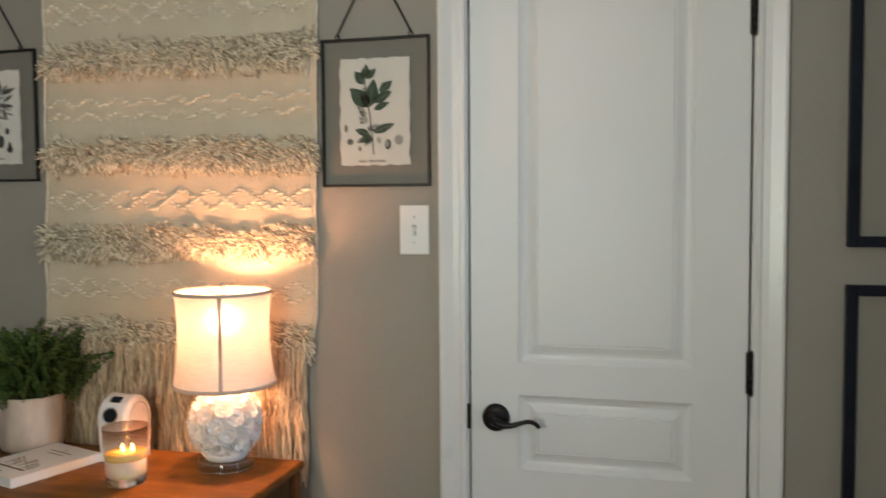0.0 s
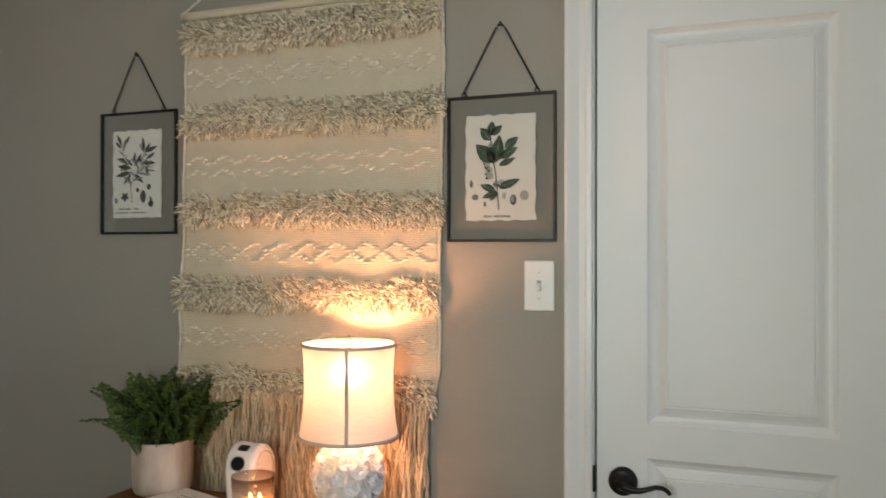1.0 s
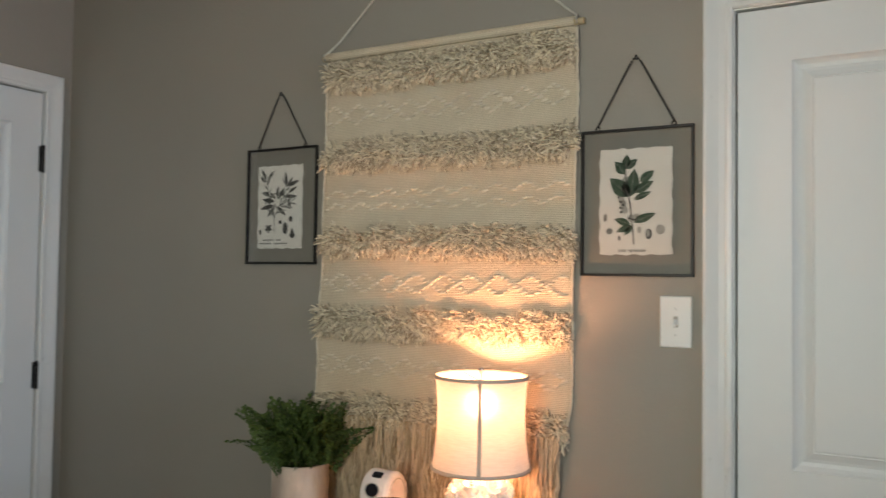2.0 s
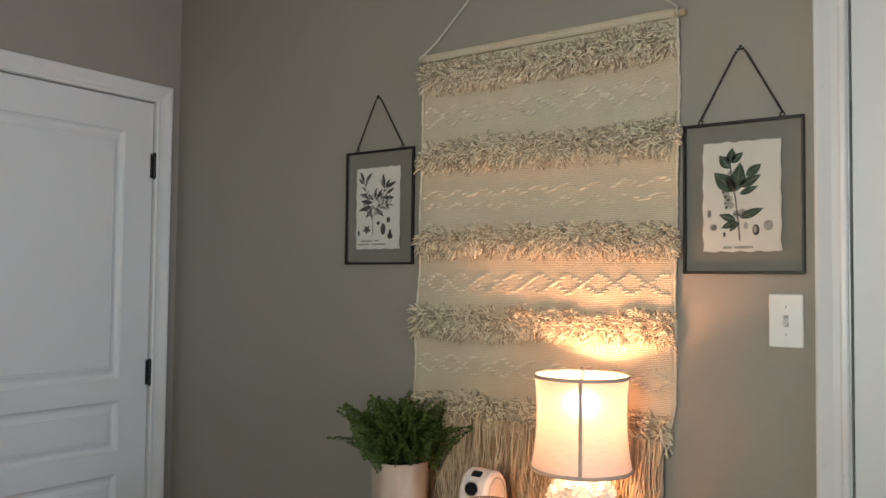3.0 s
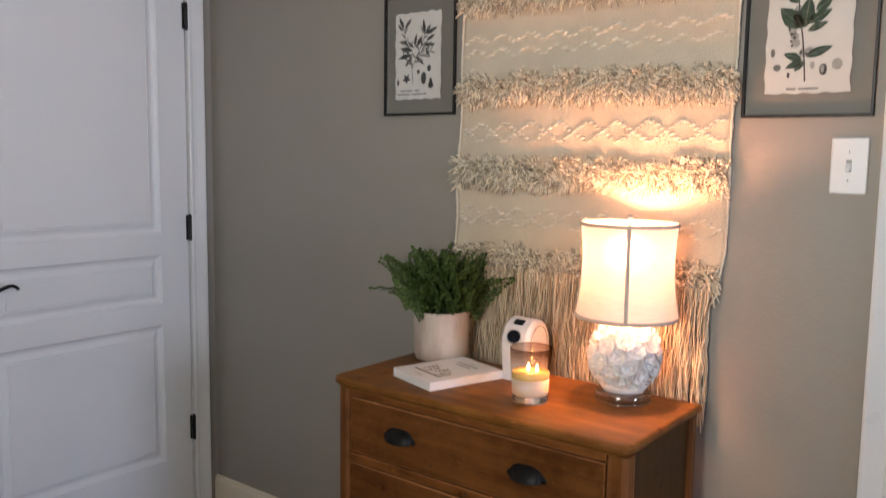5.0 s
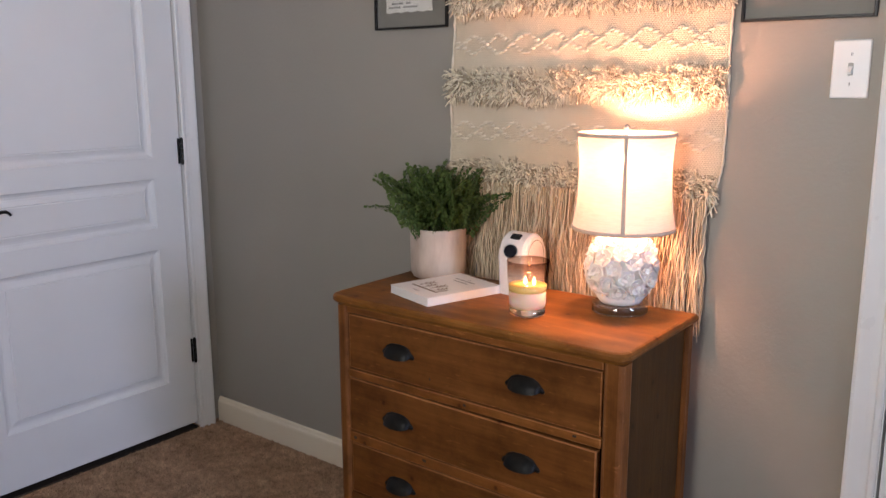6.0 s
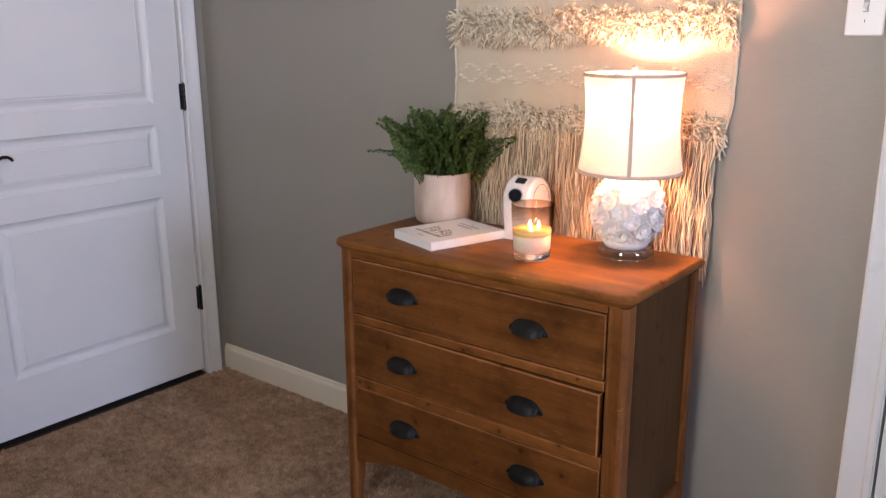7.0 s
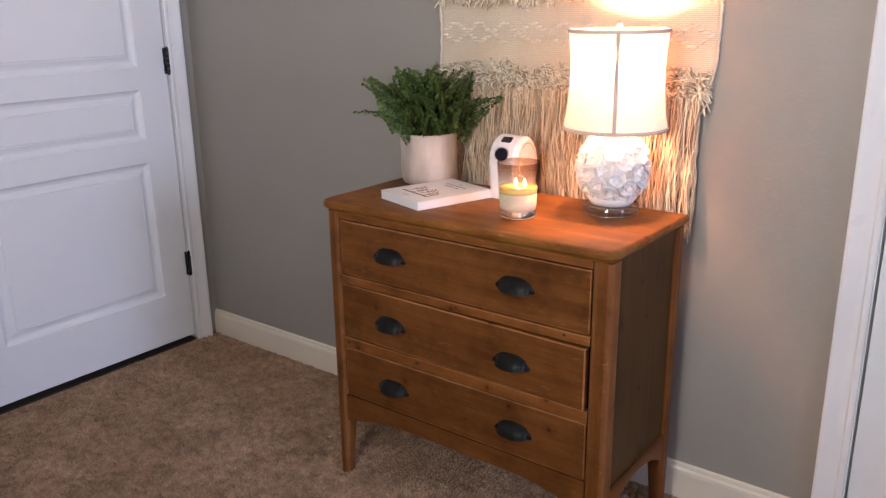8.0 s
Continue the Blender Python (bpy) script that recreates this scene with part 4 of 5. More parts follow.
ob["kind"] = "stuff"

# ---------- framed botanical prints ----------


def leaf(bm, a, b, width, y):
    """A pointed leaf from a to b in the plane of the paper."""
    a, b = Vector((a[0], a[1])), Vector((b[0], b[1]))
    d = b - a
    n = Vector((-d.y, d.x))
    rim = []
    for t in (0.0, 0.12, 0.3, 0.5, 0.72, 0.88, 1.0):
        w = width * math.sin(math.pi * t ** 0.85)
        rim.append((a + d * t, n * w))
    pts = [p + w for p, w in rim] + [p - w for p, w in rim[-2:0:-1]]
    prism(bm, [(p.x, p.y) for p in pts], 0.0004, "xz", y)


def disc(bm, c, rx, rz, y, n=12):
    prism(bm, [(c[0] + rx * math.cos(2 * math.pi * k / n), c[1] + rz * math.sin(2 * math.pi * k / n)) for k in range(n)], 0.0004, "xz", y)


def stem(bm, pts, w, y):
    for p, q in zip(pts, pts[1:]):
        d = Vector((q[0] - p[0], q[1] - p[1])).normalized()
        n = Vector((-d.y, d.x)) * w
        prism(bm, [(p[0] + n.x, p[1] + n.y), (q[0] + n.x, q[1] + n.y), (q[0] - n.x, q[1] - n.y), (p[0] - n.x, p[1] - n.y)], 0.0004, "xz", y)


def print_frame(x0, x1, z0, z1, paper, apex, ends, draw, label, seed):
    r = random.Random(seed)
    f = thing("picture_frame", (x0, 0, z0), label, "picture frame", "pair of framed botanical prints")

    def fl(x, y, z):
        return (x - x0, y, z - z0)
    w, dp = 0.0064, 0.013
    part("metal_frame", boxes((fl(x0, -dp, z0), fl(x0 + w, -0.003, z1)), (fl(x1 - w, -dp, z0), fl(x1, -0.003, z1)),
                             (fl(x0 + w, -dp, z0), fl(x1 - w, -0.003, z0 + w)), (fl(x0 + w, -dp, z1 - w), fl(x1 - w, -0.003, z1)), bevel=0.0012), M_BLACK, f, "thin black metal frame")
    for y in (-0.0105, -0.0055):
        ob = part("pane", boxes((fl(x0 + w, y - 0.0008, z0 + w), fl(x1 - w, y, z1 - w))), M_PANE, f, "clear glass pane")
        ob.visible_shadow = False
    # paper with a torn edge
    a0, a1, b0, b1 = paper
    pts = []
    for (p, q) in (((a0, b0), (a1, b0)), ((a1, b0), (a1, b1)), ((a1, b1), (a0, b1)), ((a0, b1), (a0, b0))):
        n = 26
        for k in range(n):
            t = k / n
            j = 0.0016 * math.sin(k * 1.05 + seed + p[0] * 40) + r.uniform(-0.0010, 0.0010)
            x, z = p[0] + (q[0] - p[0]) * t, p[1] + (q[1] - p[1]) * t
            if p[0] == q[0]:
                x += j
            else:
                z += j
            pts.append((x - x0, z - z0))
    bm = bmesh.new()
    prism(bm, pts, 0.0007, "xz", -0.0068)
    sheet = part("paper", bm, M_PAPER, f, "white handmade paper with torn edges")
    W, H = a1 - a0, b1 - b0

    def uv(u, v):
        return (a0 + W * u - x0, b0 + H * v - z0)
    draw(sheet, uv, -0.0077)
    # hanging chain of small beads with rings
    for end in ends:
        bm = bmesh.new()
        n = 29
        dx, dz = end[0] - apex[0], end[1] + 0.004 - apex[1]
        for k in range(n + 1):
            t = k / n
            sg = 1 if dx > 0 else -1
            p = fl(apex[0] + sg * 0.006 * min(1.0, t * 12) * (1 - t) + dx * t, -0.008, apex[1] + 0.003 * (1 - min(1.0, t * 12)) + dz * t)
            m = Matrix.Translation(p) @ Matrix.Diagonal((0.0033, 0.0033, 0.0033, 1))
            bmesh.ops.create_icosphere(bm, subdivisions=1, radius=1, matrix=m)
        part("chain", bm, M_BLACK, f, "thin black metal chain", smooth=True)
        bm = bmesh.new()
        tube(bm, [fl(end[0] + 0.005 * math.cos(t * math.pi / 6), -0.008, z1 + 0.004 + 0.005 * math.sin(t * math.pi / 6)) for t in range(12)], 0.0017, 6, closed=True)
        part("ring", bm, M_BLACK, f)
    bm = bmesh.new()
    tube(bm, [fl(apex[0], 0.0, apex[1] - 0.003), fl(apex[0], -0.012, apex[1] - 0.004), fl(apex[0], -0.014, apex[1] + 0.003)], 0.0018, 6)
    part("hook", bm, M_BLACK, f)
    return f


def draw_berry(sheet, uv, y):
    def P(x, z):
        return uv((x - 128) / 379, (1012 - z) / 524)
    for a, b, c, d, w in ((264, 592, 276, 517, .28), (270, 588, 328, 540, .24), (264, 614, 210, 548, .28), (286, 725, 183, 630, .26), (290, 728, 245, 655, .22), (296, 725, 314, 588, .22),
                          (342, 655, 415, 602, .24), (308, 706, 414, 652, .18), (310, 740, 400, 704, .16), (308, 852, 425, 810, .16), (292, 862, 208, 834, .2), (300, 868, 218, 900, .18), (302, 870, 260, 916, .2)):
        bm = bmesh.new()
        leaf(bm, P(a, b), P(c, d), w * 1.1, y)
        lf = part("printed_leaf", bm, M_GREEN, sheet, "dark green printed leaf")
        bm = bmesh.new()
        stem(bm, [P(a, b), P(a + 0.9 * (c - a), b + 0.9 * (d - b))], 0.0003, y - 0.0004)
        part("midrib", bm, M_PALEINK, lf)
    bm = bmesh.new()
    stem(bm, [P(310, 960), P(303, 870), P(290, 760), P(275, 690), P(265, 600)], 0.0015, y + 0.0002)
    part("printed_stem", bm, M_INK, sheet)
    for x, z in ((230, 728), (240, 750), (255, 765), (240, 780), (245, 801), (287, 833), (309, 839), (330, 829), (322, 843), (262, 655), (277, 657)):
        bm = bmesh.new()
        disc(bm, P(x, z), 0.0030, 0.0030, y - 0.0003)
        part("printed_berry", bm, M_INK, sheet)
    for x, z, rx, rz in ((160, 828, .0045, .0095), (182, 895, .008, .0075), (235, 930, .003, .006), (388, 911, .0078, .0125)):
        bm = bmesh.new()
        disc(bm, P(x, z), rx, rz, y)
        part("printed_seed", bm, M_INK if x > 200 else M_MIDINK, sheet)
    bm = bmesh.new()
    disc(bm, P(385, 908), 0.004, 0.0085, y - 0.0003)
    part("seed_heart", bm, M_PALEINK, sheet)
    bm = bmesh.new()
    for k in range(13):
        if k != 4:
            x = 230 + k * 11.2
            prism(bm, [P(x, 998), P(x + 7.5, 998), P(x + 7.5, 986), P(x, 986)], 0.0003, "xz", y)
    part("printed_caption", bm, M_MIDINK, sheet)["kind"] = "stuff"
    for x, z, rx, rz in ((245, 740, .008, .008), (256, 760, .009, .008), (262, 790, .009, .009), (268, 648, .010, .011), (325, 830, .009, .011), (295, 832, .008, .009), (340, 890, .005, .008), (447, 890, .011, .012)):
        bm = bmesh.new()
        disc(bm, P(x, z), rx, rz, y + 0.0003)
        part("printed_flower", bm, M_PALEINK, sheet)


def draw_olive(sheet, uv, y):
    def P(x, z):
        return uv((x - 97) / 228, (865 - z) / 427)
    bm = bmesh.new()
    for a, b, c, d in ((140, 508, 115, 452), (145, 512, 180, 462), (135, 522, 108, 490), (152, 575, 117, 577), (165, 602, 138, 570), (185, 622, 120, 610), (180, 642, 110, 660), (185, 650, 147, 702),
                       (195, 602, 204, 542), (200, 612, 236, 552), (190, 610, 158, 573), (200, 650, 243, 697), (245, 547, 238, 472), (250, 547, 308, 518), (255, 580, 297, 550), (240, 600, 299, 600),
                       (250, 610, 270, 662), (250, 540, 277, 502), (230, 600, 225, 560), (150, 600, 135, 640)):
        leaf(bm, P(a, b), P(c, d), .135, y)
    part("printed_olive_leaves", bm, M_INK, sheet, "dark grey printed olive leaves")
    bm = bmesh.new()
    twigs = (((182, 710), (205, 655), (230, 600), (250, 540)), ((182, 710), (160, 620), (150, 570), (140, 510)), ((205, 655), (240, 640), (275, 628)))
    for i, tw in enumerate(twigs):
        for k in range(9):
            q = (k + 0.5) / 9 * (len(tw) - 1)
            p0, p1 = tw[int(q)], tw[int(q) + 1]
            x, z = p0[0] + (p1[0] - p0[0]) * (q % 1), p0[1] + (p1[1] - p0[1]) * (q % 1)
            t = math.atan2(p1[1] - p0[1], p1[0] - p0[0]) + (0.75 if k % 2 else -0.75) + 0.25 * math.sin(k * 2.3 + i)
            r = 38 + 12 * math.sin(k * 1.7 + i * 2)
            leaf(bm, P(x, z), P(x + r * math.cos(t), z + 1.15 * r * math.sin(t)), .10, y - 0.0002)
    part("printed_twig", bm, M_MIDINK, sheet, "pale grey printed twig")
    bm = bmesh.new()
    stem(bm, [P(188, 792), P(182, 710), P(205, 655), P(230, 600), P(250, 540)], 0.0009, y + 0.0002)
    stem(bm, [P(182, 710), P(160, 620), P(150, 570), P(140, 510)], 0.0008, y + 0.0002)
    for x, z, rx, rz in ((241, 762, .0098, .018), (277, 798, .010, .009), (277, 780, .005, .010), (112, 780, .004, .009), (215, 730, .006, .006), (268, 715, .007, .009)):
        disc(bm, P(x, z), rx, rz, y)
    for k in range(5):
        t = 0.3 + k * 2 * math.pi / 5
        leaf(bm, P(155, 762), P(155 + 22 * math.cos(t), 762 + 26 * math.sin(t)), .25, y)
    part("printed_olive_branch", bm, M_INK, sheet, "grey printed olive branch")
    bm = bmesh.new()
    for n, x0, z in ((8, 126, 822), (12, 112, 840)):
        for k in range(n):
            if k != 5:
                prism(bm, [P(x0 + k * 12, z + 4), P(x0 + k * 12 + 9, z + 4), P(x0 + k * 12 + 9, z - 4), P(x0 + k * 12, z - 4)], 0.0003, "xz", y)
    part("printed_caption", bm, M_MIDINK, sheet)["kind"] = "stuff"


print_frame(0.869, 1.139, 1.451, 1.801, (0.912, 1.085, 1.498, 1.748), (0.996, 1.966), ((0.914, 1.808), (1.093, 1.808)), draw_olive,
            "thin black metal frame with a grey botanical print on glass", 3)
print_frame(1.950, 2.220, 1.425, 1.776, (1.997, 2.171, 1.476, 1.728), (2.084, 1.945), ((1.992, 1.783), (2.174, 1.783)), draw_berry,
            "thin black metal frame with a green botanical print on glass", 9)

# ---------- light switch ----------
sw = thing("light_switch", (2.179, 0, 1.322), "white plastic toggle light switch on the wall", "light switch")
part("plate", boxes(((-0.0365, -0.0065, -0.059), (0.0365, 0.0, 0.059)), bevel=0.0035, segs=3), M_PLASTIC, sw)
bm = boxes(((-0.0052, -0.0075, -0.0125), (0.0052, -0.0055, 0.0125)), bevel=0.0008)
part("toggle_collar", bm, M_PALEINK, sw, "grey slot round the toggle")
bm = bmesh.new()
prism(bm, [(-0.0075, -0.008), (-0.019, -0.0105), (-0.020, -0.005), (-0.0075, 0.006)], 0.0078, "yz", 0.0039)
part("toggle", bm, M_PLASTIC, sw)
for z in (-0.030, 0.030):
    bm = bmesh.new()
    prism(bm, [(0.0032 * math.cos(k * math.pi / 6), z + 0.0032 * math.sin(k * math.pi / 6)) for k in range(12)], 0.001, "xz", -0.0064)
    scr = part("screw", bm, M_PLASTIC, sw)
    # the slot is a raised bar, its shade put in as dark colour
    part("slot", boxes(((-0.0006, -0.0078, z - 0.0028), (0.0006, -0.0073, z + 0.0028))), M_DARK, scr)

# ---------- navy frames beside the narrow door ----------


def navy_frame(z0, z1):
    x0, x1 = 3.113, 3.545
    f = thing("wall_picture", (x0, 0, z0), "navy wooden frame with a plain beige mount", "picture", "navy frames on the wall")
    w, d = 0.022, 0.024
    h = z1 - z0
    part("wooden_frame", boxes(((0, -d, 0), (w, -0.002, h)), ((x1 - x0 - w, -d, 0), (x1 - x0, -0.002, h)), ((w, -d, 0), (x1 - x0 - w, -0.002, w)), ((w, -d, h - w), (x1 - x0 - w, -0.002, h)), bevel=0.002), M_NAVY, f)
    part("mount", boxes(((w, -0.012, w), (x1 - x0 - w, -0.004, h - w))), M_MAT, f, "beige picture mount")


navy_frame(1.288, 1.84)
navy_frame(0.657, 1.209)

# ---------- potted fern ----------
PX, PY = 1.203, -0.137
plant = thing("potted_plant", (PX, PY, CT), "bushy green fern in a blush ceramic pot", "plant")
bm = bmesh.new()
lathe(bm, [(0.0, 0.0), (0.062, 0.0), (0.070, 0.004), (0.0745, 0.014), (0.0765, 0.04), (0.0775, 0.135), (0.0768, 0.1385), (0.0735, 0.1385), (0.0725, 0.134), (0.0715, 0.11), (0.0, 0.11)], 56)
part("pot", bm, M_POT, plant, "blush marbled ceramic pot", smooth=True)
bm = bmesh.new()
lathe(bm, [(0.0715, 0.112), (0.05, 0.119), (0.0, 0.123)], 24)
part("soil", bm, M_SOIL, plant)


def frond_mesh(seed, length):
    """An arching stalk with side twigs of small rounded leaflets."""
    r = random.Random(seed)
    vs, fs = [], []

    def blade(p, d, s):
        d = d.normalized()
        a = d.cross(Vector((r.uniform(-.5, .5), r.uniform(-.5, .5), 1))).normalized()
        n = a.cross(d)
        b = len(vs)
        for u, w, h in ((0, 0, 0), (0.35, 0.40, 0.05), (0.72, 0.36, 0.03), (1.0, 0.05, -0.06), (0.72, -0.36, 0.03), (0.35, -0.40, 0.05)):
            q = p + s * (u * d + w * a + h * n)
            vs.append(tuple(q))
        fs.append((b, b + 1, b + 2, b + 3))
        fs.append((b, b + 3, b + 4, b + 5))
    spine = [Vector((length * (t * 0.9), 0, length * (0.42 * t - 0.42 * t * t))) for t in [k / 16 for k in range(17)]]
    for k in range(3, 17):
        t = k / 16
        p = spine[k]
        ahead = (spine[k] - spine[k - 1]).normalized()
        tw = length * 0.29 * (1.03 - t) ** 0.95
        for s in (-1, 1):
            side = Vector((0.55, s * 1.0, r.uniform(-0.12, 0.2))).normalized()
            n = max(1, int(tw / 0.0064))
            for j in range(n):
                q = p + side * tw * (j + 0.7) / n + Vector((0, 0, -0.15 * tw * ((j + 1) / n) ** 2))
                for w in (-1, 1):
                    d = side * 0.6 + ahead * w * 0.8 + Vector((r.gauss(0, .2), r.gauss(0, .2), r.gauss(0, .2)))
                    blade(q, d, r.uniform(0.0072, 0.0122))
    blade(spine[-1], Vector((1, 0, -0.5)), 0.012)
    b0 = len(vs)
    for k, p in enumerate(spine):
        for a in range(3):
            t = a * 2.094
            vs.append((p.x, p.y + 0.0009 * math.cos(t), p.z + 0.0009 * math.sin(t)))
    for k in range(16):
        for a in range(3):
            fs.append((b0 + 3 * k + a, b0 + 3 * k + (a + 1) % 3, b0 + 3 * k + 3 + (a + 1) % 3, b0 + 3 * k + 3 + a))
    me = bpy.data.meshes.new("frond")
    me.from_pydata(vs, [], fs)
    me.materials.append(M_LEAF)
    return me


kinds = [frond_mesh(40 + k, 0.185 + 0.010 * (k % 4)) for k in range(8)]
R2 = random.Random(21)
for k in range(66):
    f = (k + 0.5) / 66
    tilt = -86 + 50 * f + R2.uniform(-9, 9)
    turn = k * 137.5 + R2.uniform(-18, 18)
    sc = R2.uniform(0.80, 1.14) * (0.95 + 0.06 * f)
    ob = part("frond", kinds[k % 8], M_LEAF, plant)
    rr = R2.uniform(0.005, 0.05)
    ob.matrix_basis = pose(rr * math.cos(radians(turn)), rr * math.sin(radians(turn)), 0.121) @ pose(0, 0, 0, 0, 0, turn) @ pose(0, 0, 0, 0, tilt, 0) @ pose(0, 0, 0, R2.uniform(-85, 85), 0, 0) @ Matrix.Diagonal((sc, sc, sc, 1))
# longer fronds that reach out of the bush to the sides
for turn, tilt, sc in ((205, -20, 0.98), (192, -46, 1.05), (20, -42, 0.95)):
    ob = part("frond", kinds[3], M_LEAF, plant)
    ob.matrix_basis = pose(-0.01, -0.02, 0.125, 0, 0, turn) @ pose(0, 0, 0, 0, tilt, 0) @ Matrix.Diagonal((sc, sc, sc, 1))

# ---------- book ----------
ax = math.degrees(math.atan2(0.212, 0.066))
book = thing("book", pose(1.3045, -0.387, CT + 0.0005, 0, 0, ax), "white paperback book with a small plant drawing", "book")
BL, BW, BT = 0.222, 0.170, 0.021
part("page_block", boxes(((0.001, -BW / 2 + 0.001, 0.0012), (BL - 0.002, BW / 2 - 0.002, BT - 0.0012))), M_PAGES, book, "white page edges")
part("back_cover", boxes(((0, -BW / 2, 0), (BL, BW / 2, 0.0011)), bevel=0.0003, segs=1), M_COVER, book)
cover = part("front_cover", boxes(((0, -BW / 2, BT - 0.0011), (BL, BW / 2, BT)), bevel=0.0004, segs=1), M_COVER, book)
part("spine", boxes(((0.0, -BW / 2 - 0.0006, 0.0), (BL, -BW / 2 + 0.0008, BT)), bevel=0.0005, segs=1), M_COVER, book)
bm = bmesh.new()
zt = BT + 0.0004
for k in range(4):
    cy = -0.032 + k * 0.024
    cx = 0.05 + 0.012 * (k % 2)
    prism(bm, [(cx, cy - 0.0015), (cx + 0.045, cy - 0.0008), (cx + 0.045, cy + 0.0008), (cx, cy + 0.0015)], 0.0003, "xy", zt)
    for j in range(6):
        s = 1 if j % 2 else -1
        bx = cx + 0.012 + j * 0.006
        prism(bm, [(bx, cy), (bx + 0.006, cy + s * 0.005), (bx + 0.012, cy + s * 0.009), (bx + 0.004, cy + s * 0.008)], 0.0003, "xy", zt)
prism(bm, [(0.046, -0.052), (0.052, -0.052), (0.052, 0.056), (0.046, 0.056)], 0.0003, "xy", zt)
prism(bm, [(0.046, -0.052), (0.085, -0.052), (0.085, -0.047), (0.046, -0.047)], 0.0003, "xy", zt + 0.0001)
part("cover_drawing", bm, M_PRINT, cover, "brown plant drawing on the cover")
for row, (x, n, h) in enumerate(((0.172, 12, 0.006), (0.156, 9, 0.006), (0.187, 4, 0.003), (0.022, 7, 0.003))):
    w = 0.0068 if row < 2 else 0.004
    bm = bmesh.new()
    for k in range(n):
        y = 0.0 - (k - n / 2) * w
        prism(bm, [(x, y), (x + h, y), (x + h, y - w * 0.7), (x, y - w * 0.7)], 0.0003, "xy", zt)
    part("cover_line", bm, M_TEXT, cover, "grey line of small print")["kind"] = "stuff"

# ---------- white plug-in style diffuser with a black window and lens ----------
dev = thing("air_freshener", pose(1.490, -0.160, CT + 0.0005, 0, 0, -4), "white plastic arched air freshener with a black lens", "air freshener")


def arch(w, d, h, grow=0.0):
    """Side outline: flat foot, straight sides, round top."""
    pts = []
    for k in range(25):
        t = math.pi * k / 24
        pts.append((-(d / 2 + grow) * math.cos(t), h - d * 0.62 + (d * 0.62 + grow) * math.sin(t)))
    return [(-d / 2 * 0.86 - grow, 0.0)] + [(p, max(q, 0)) for p, q in pts] + [(d / 2 * 0.86 + grow, 0.0)]


bm = bmesh.new()
W2, D2, H2 = 0.084, 0.102, 0.156
rings = []
for x, g in ((-W2 / 2, -0.010), (-W2 / 2 + 0.003, -0.004), (-W2 / 2 + 0.009, 0.0), (W2 / 2 - 0.009, 0.0), (W2 / 2 - 0.003, -0.004), (W2 / 2, -0.010)):
    rings.append([bm.verts.new((x, p, q)) for p, q in arch(W2, D2, H2, g)])
for a, b in zip(rings, rings[1:]):
    for k in range(len(a)):
        bm.faces.new((a[k], a[(k + 1) % len(a)], b[(k + 1) % len(b)], b[k]))
bm.faces.new(rings[0])
bm.faces.new(rings[-1])
part("shell", bm, M_PINKISH, dev, smooth=False)
# inset side plates outlined by a groove
bm = bmesh.new()
tube(bm, [(W2 / 2 + 0.0003, p, q) for p, q in arch(W2, D2, H2, -0.016)], 0.0012, 6)
part("side_seam", bm, M_PALEINK, dev, "grey seam line")


def on_arch(deg):
    t = radians(deg)
    p, q = -(D2 / 2) * math.cos(t), H2 - D2 * 0.62 + D2 * 0.62 * math.sin(t)
    nrm = Vector((0, -math.cos(t) / (D2 / 2), math.sin(t) / (D2 * 0.62))).normalized()
    return Vector((0, p, q)), nrm


for deg, rx, rz, nm, box_like in ((20, 0.020, 0.016, "lens", False), (60, 0.0150, 0.0090, "nozzle_window", True)):
    p, nrm = on_arch(deg)
    up = nrm.cross(Vector((1, 0, 0))).normalized()
    bm = bmesh.new()
    n = 24
    prof = [(1.0, -0.002), (1.0, 0.0012), (0.9, 0.002), (0.75, 0.0016), (0.0, 0.003 if not box_like else 0.001)]
    rings = []
    for s, o in prof:
        ring = []
        for k in range(n if s else 1):
            t = 2 * math.pi * (k + 0.5) / n
            cx, cz = math.cos(t), math.sin(t)
            if box_like:
                m = max(abs(cx), abs(cz))
                cx, cz = cx / m, cz / m
            ring.append(bm.verts.new(p + Vector((1, 0, 0)) * rx * s * cx + up * rz * s * cz + nrm * o))
        rings.append(ring)
    for a, b in zip(rings, rings[1:]):
        for k in range(n):
            j = (k + 1) % n
            bm.faces.new((a[k], a[j], b[j], b[k]) if len(b) > 1 else (a[k], a[j], b[0]))
    if not box_like:
        ring = bmesh.new()
        tube(ring, [p + Vector((1, 0, 0)) * rx * 1.06 * math.cos(2 * math.pi * k / 24) + up * rz * 1.06 * math.sin(2 * math.pi * k / 24) + nrm * 0.001 for k in range(24)], 0.0016, 6, closed=True)
        part("lens_ring", ring, M_STEEL, dev, "chrome ring", smooth=True)
    part(nm, bm, M_LENS, dev, "glossy black round lens" if nm == "lens" else "black rectangular spray window", smooth=not box_like)

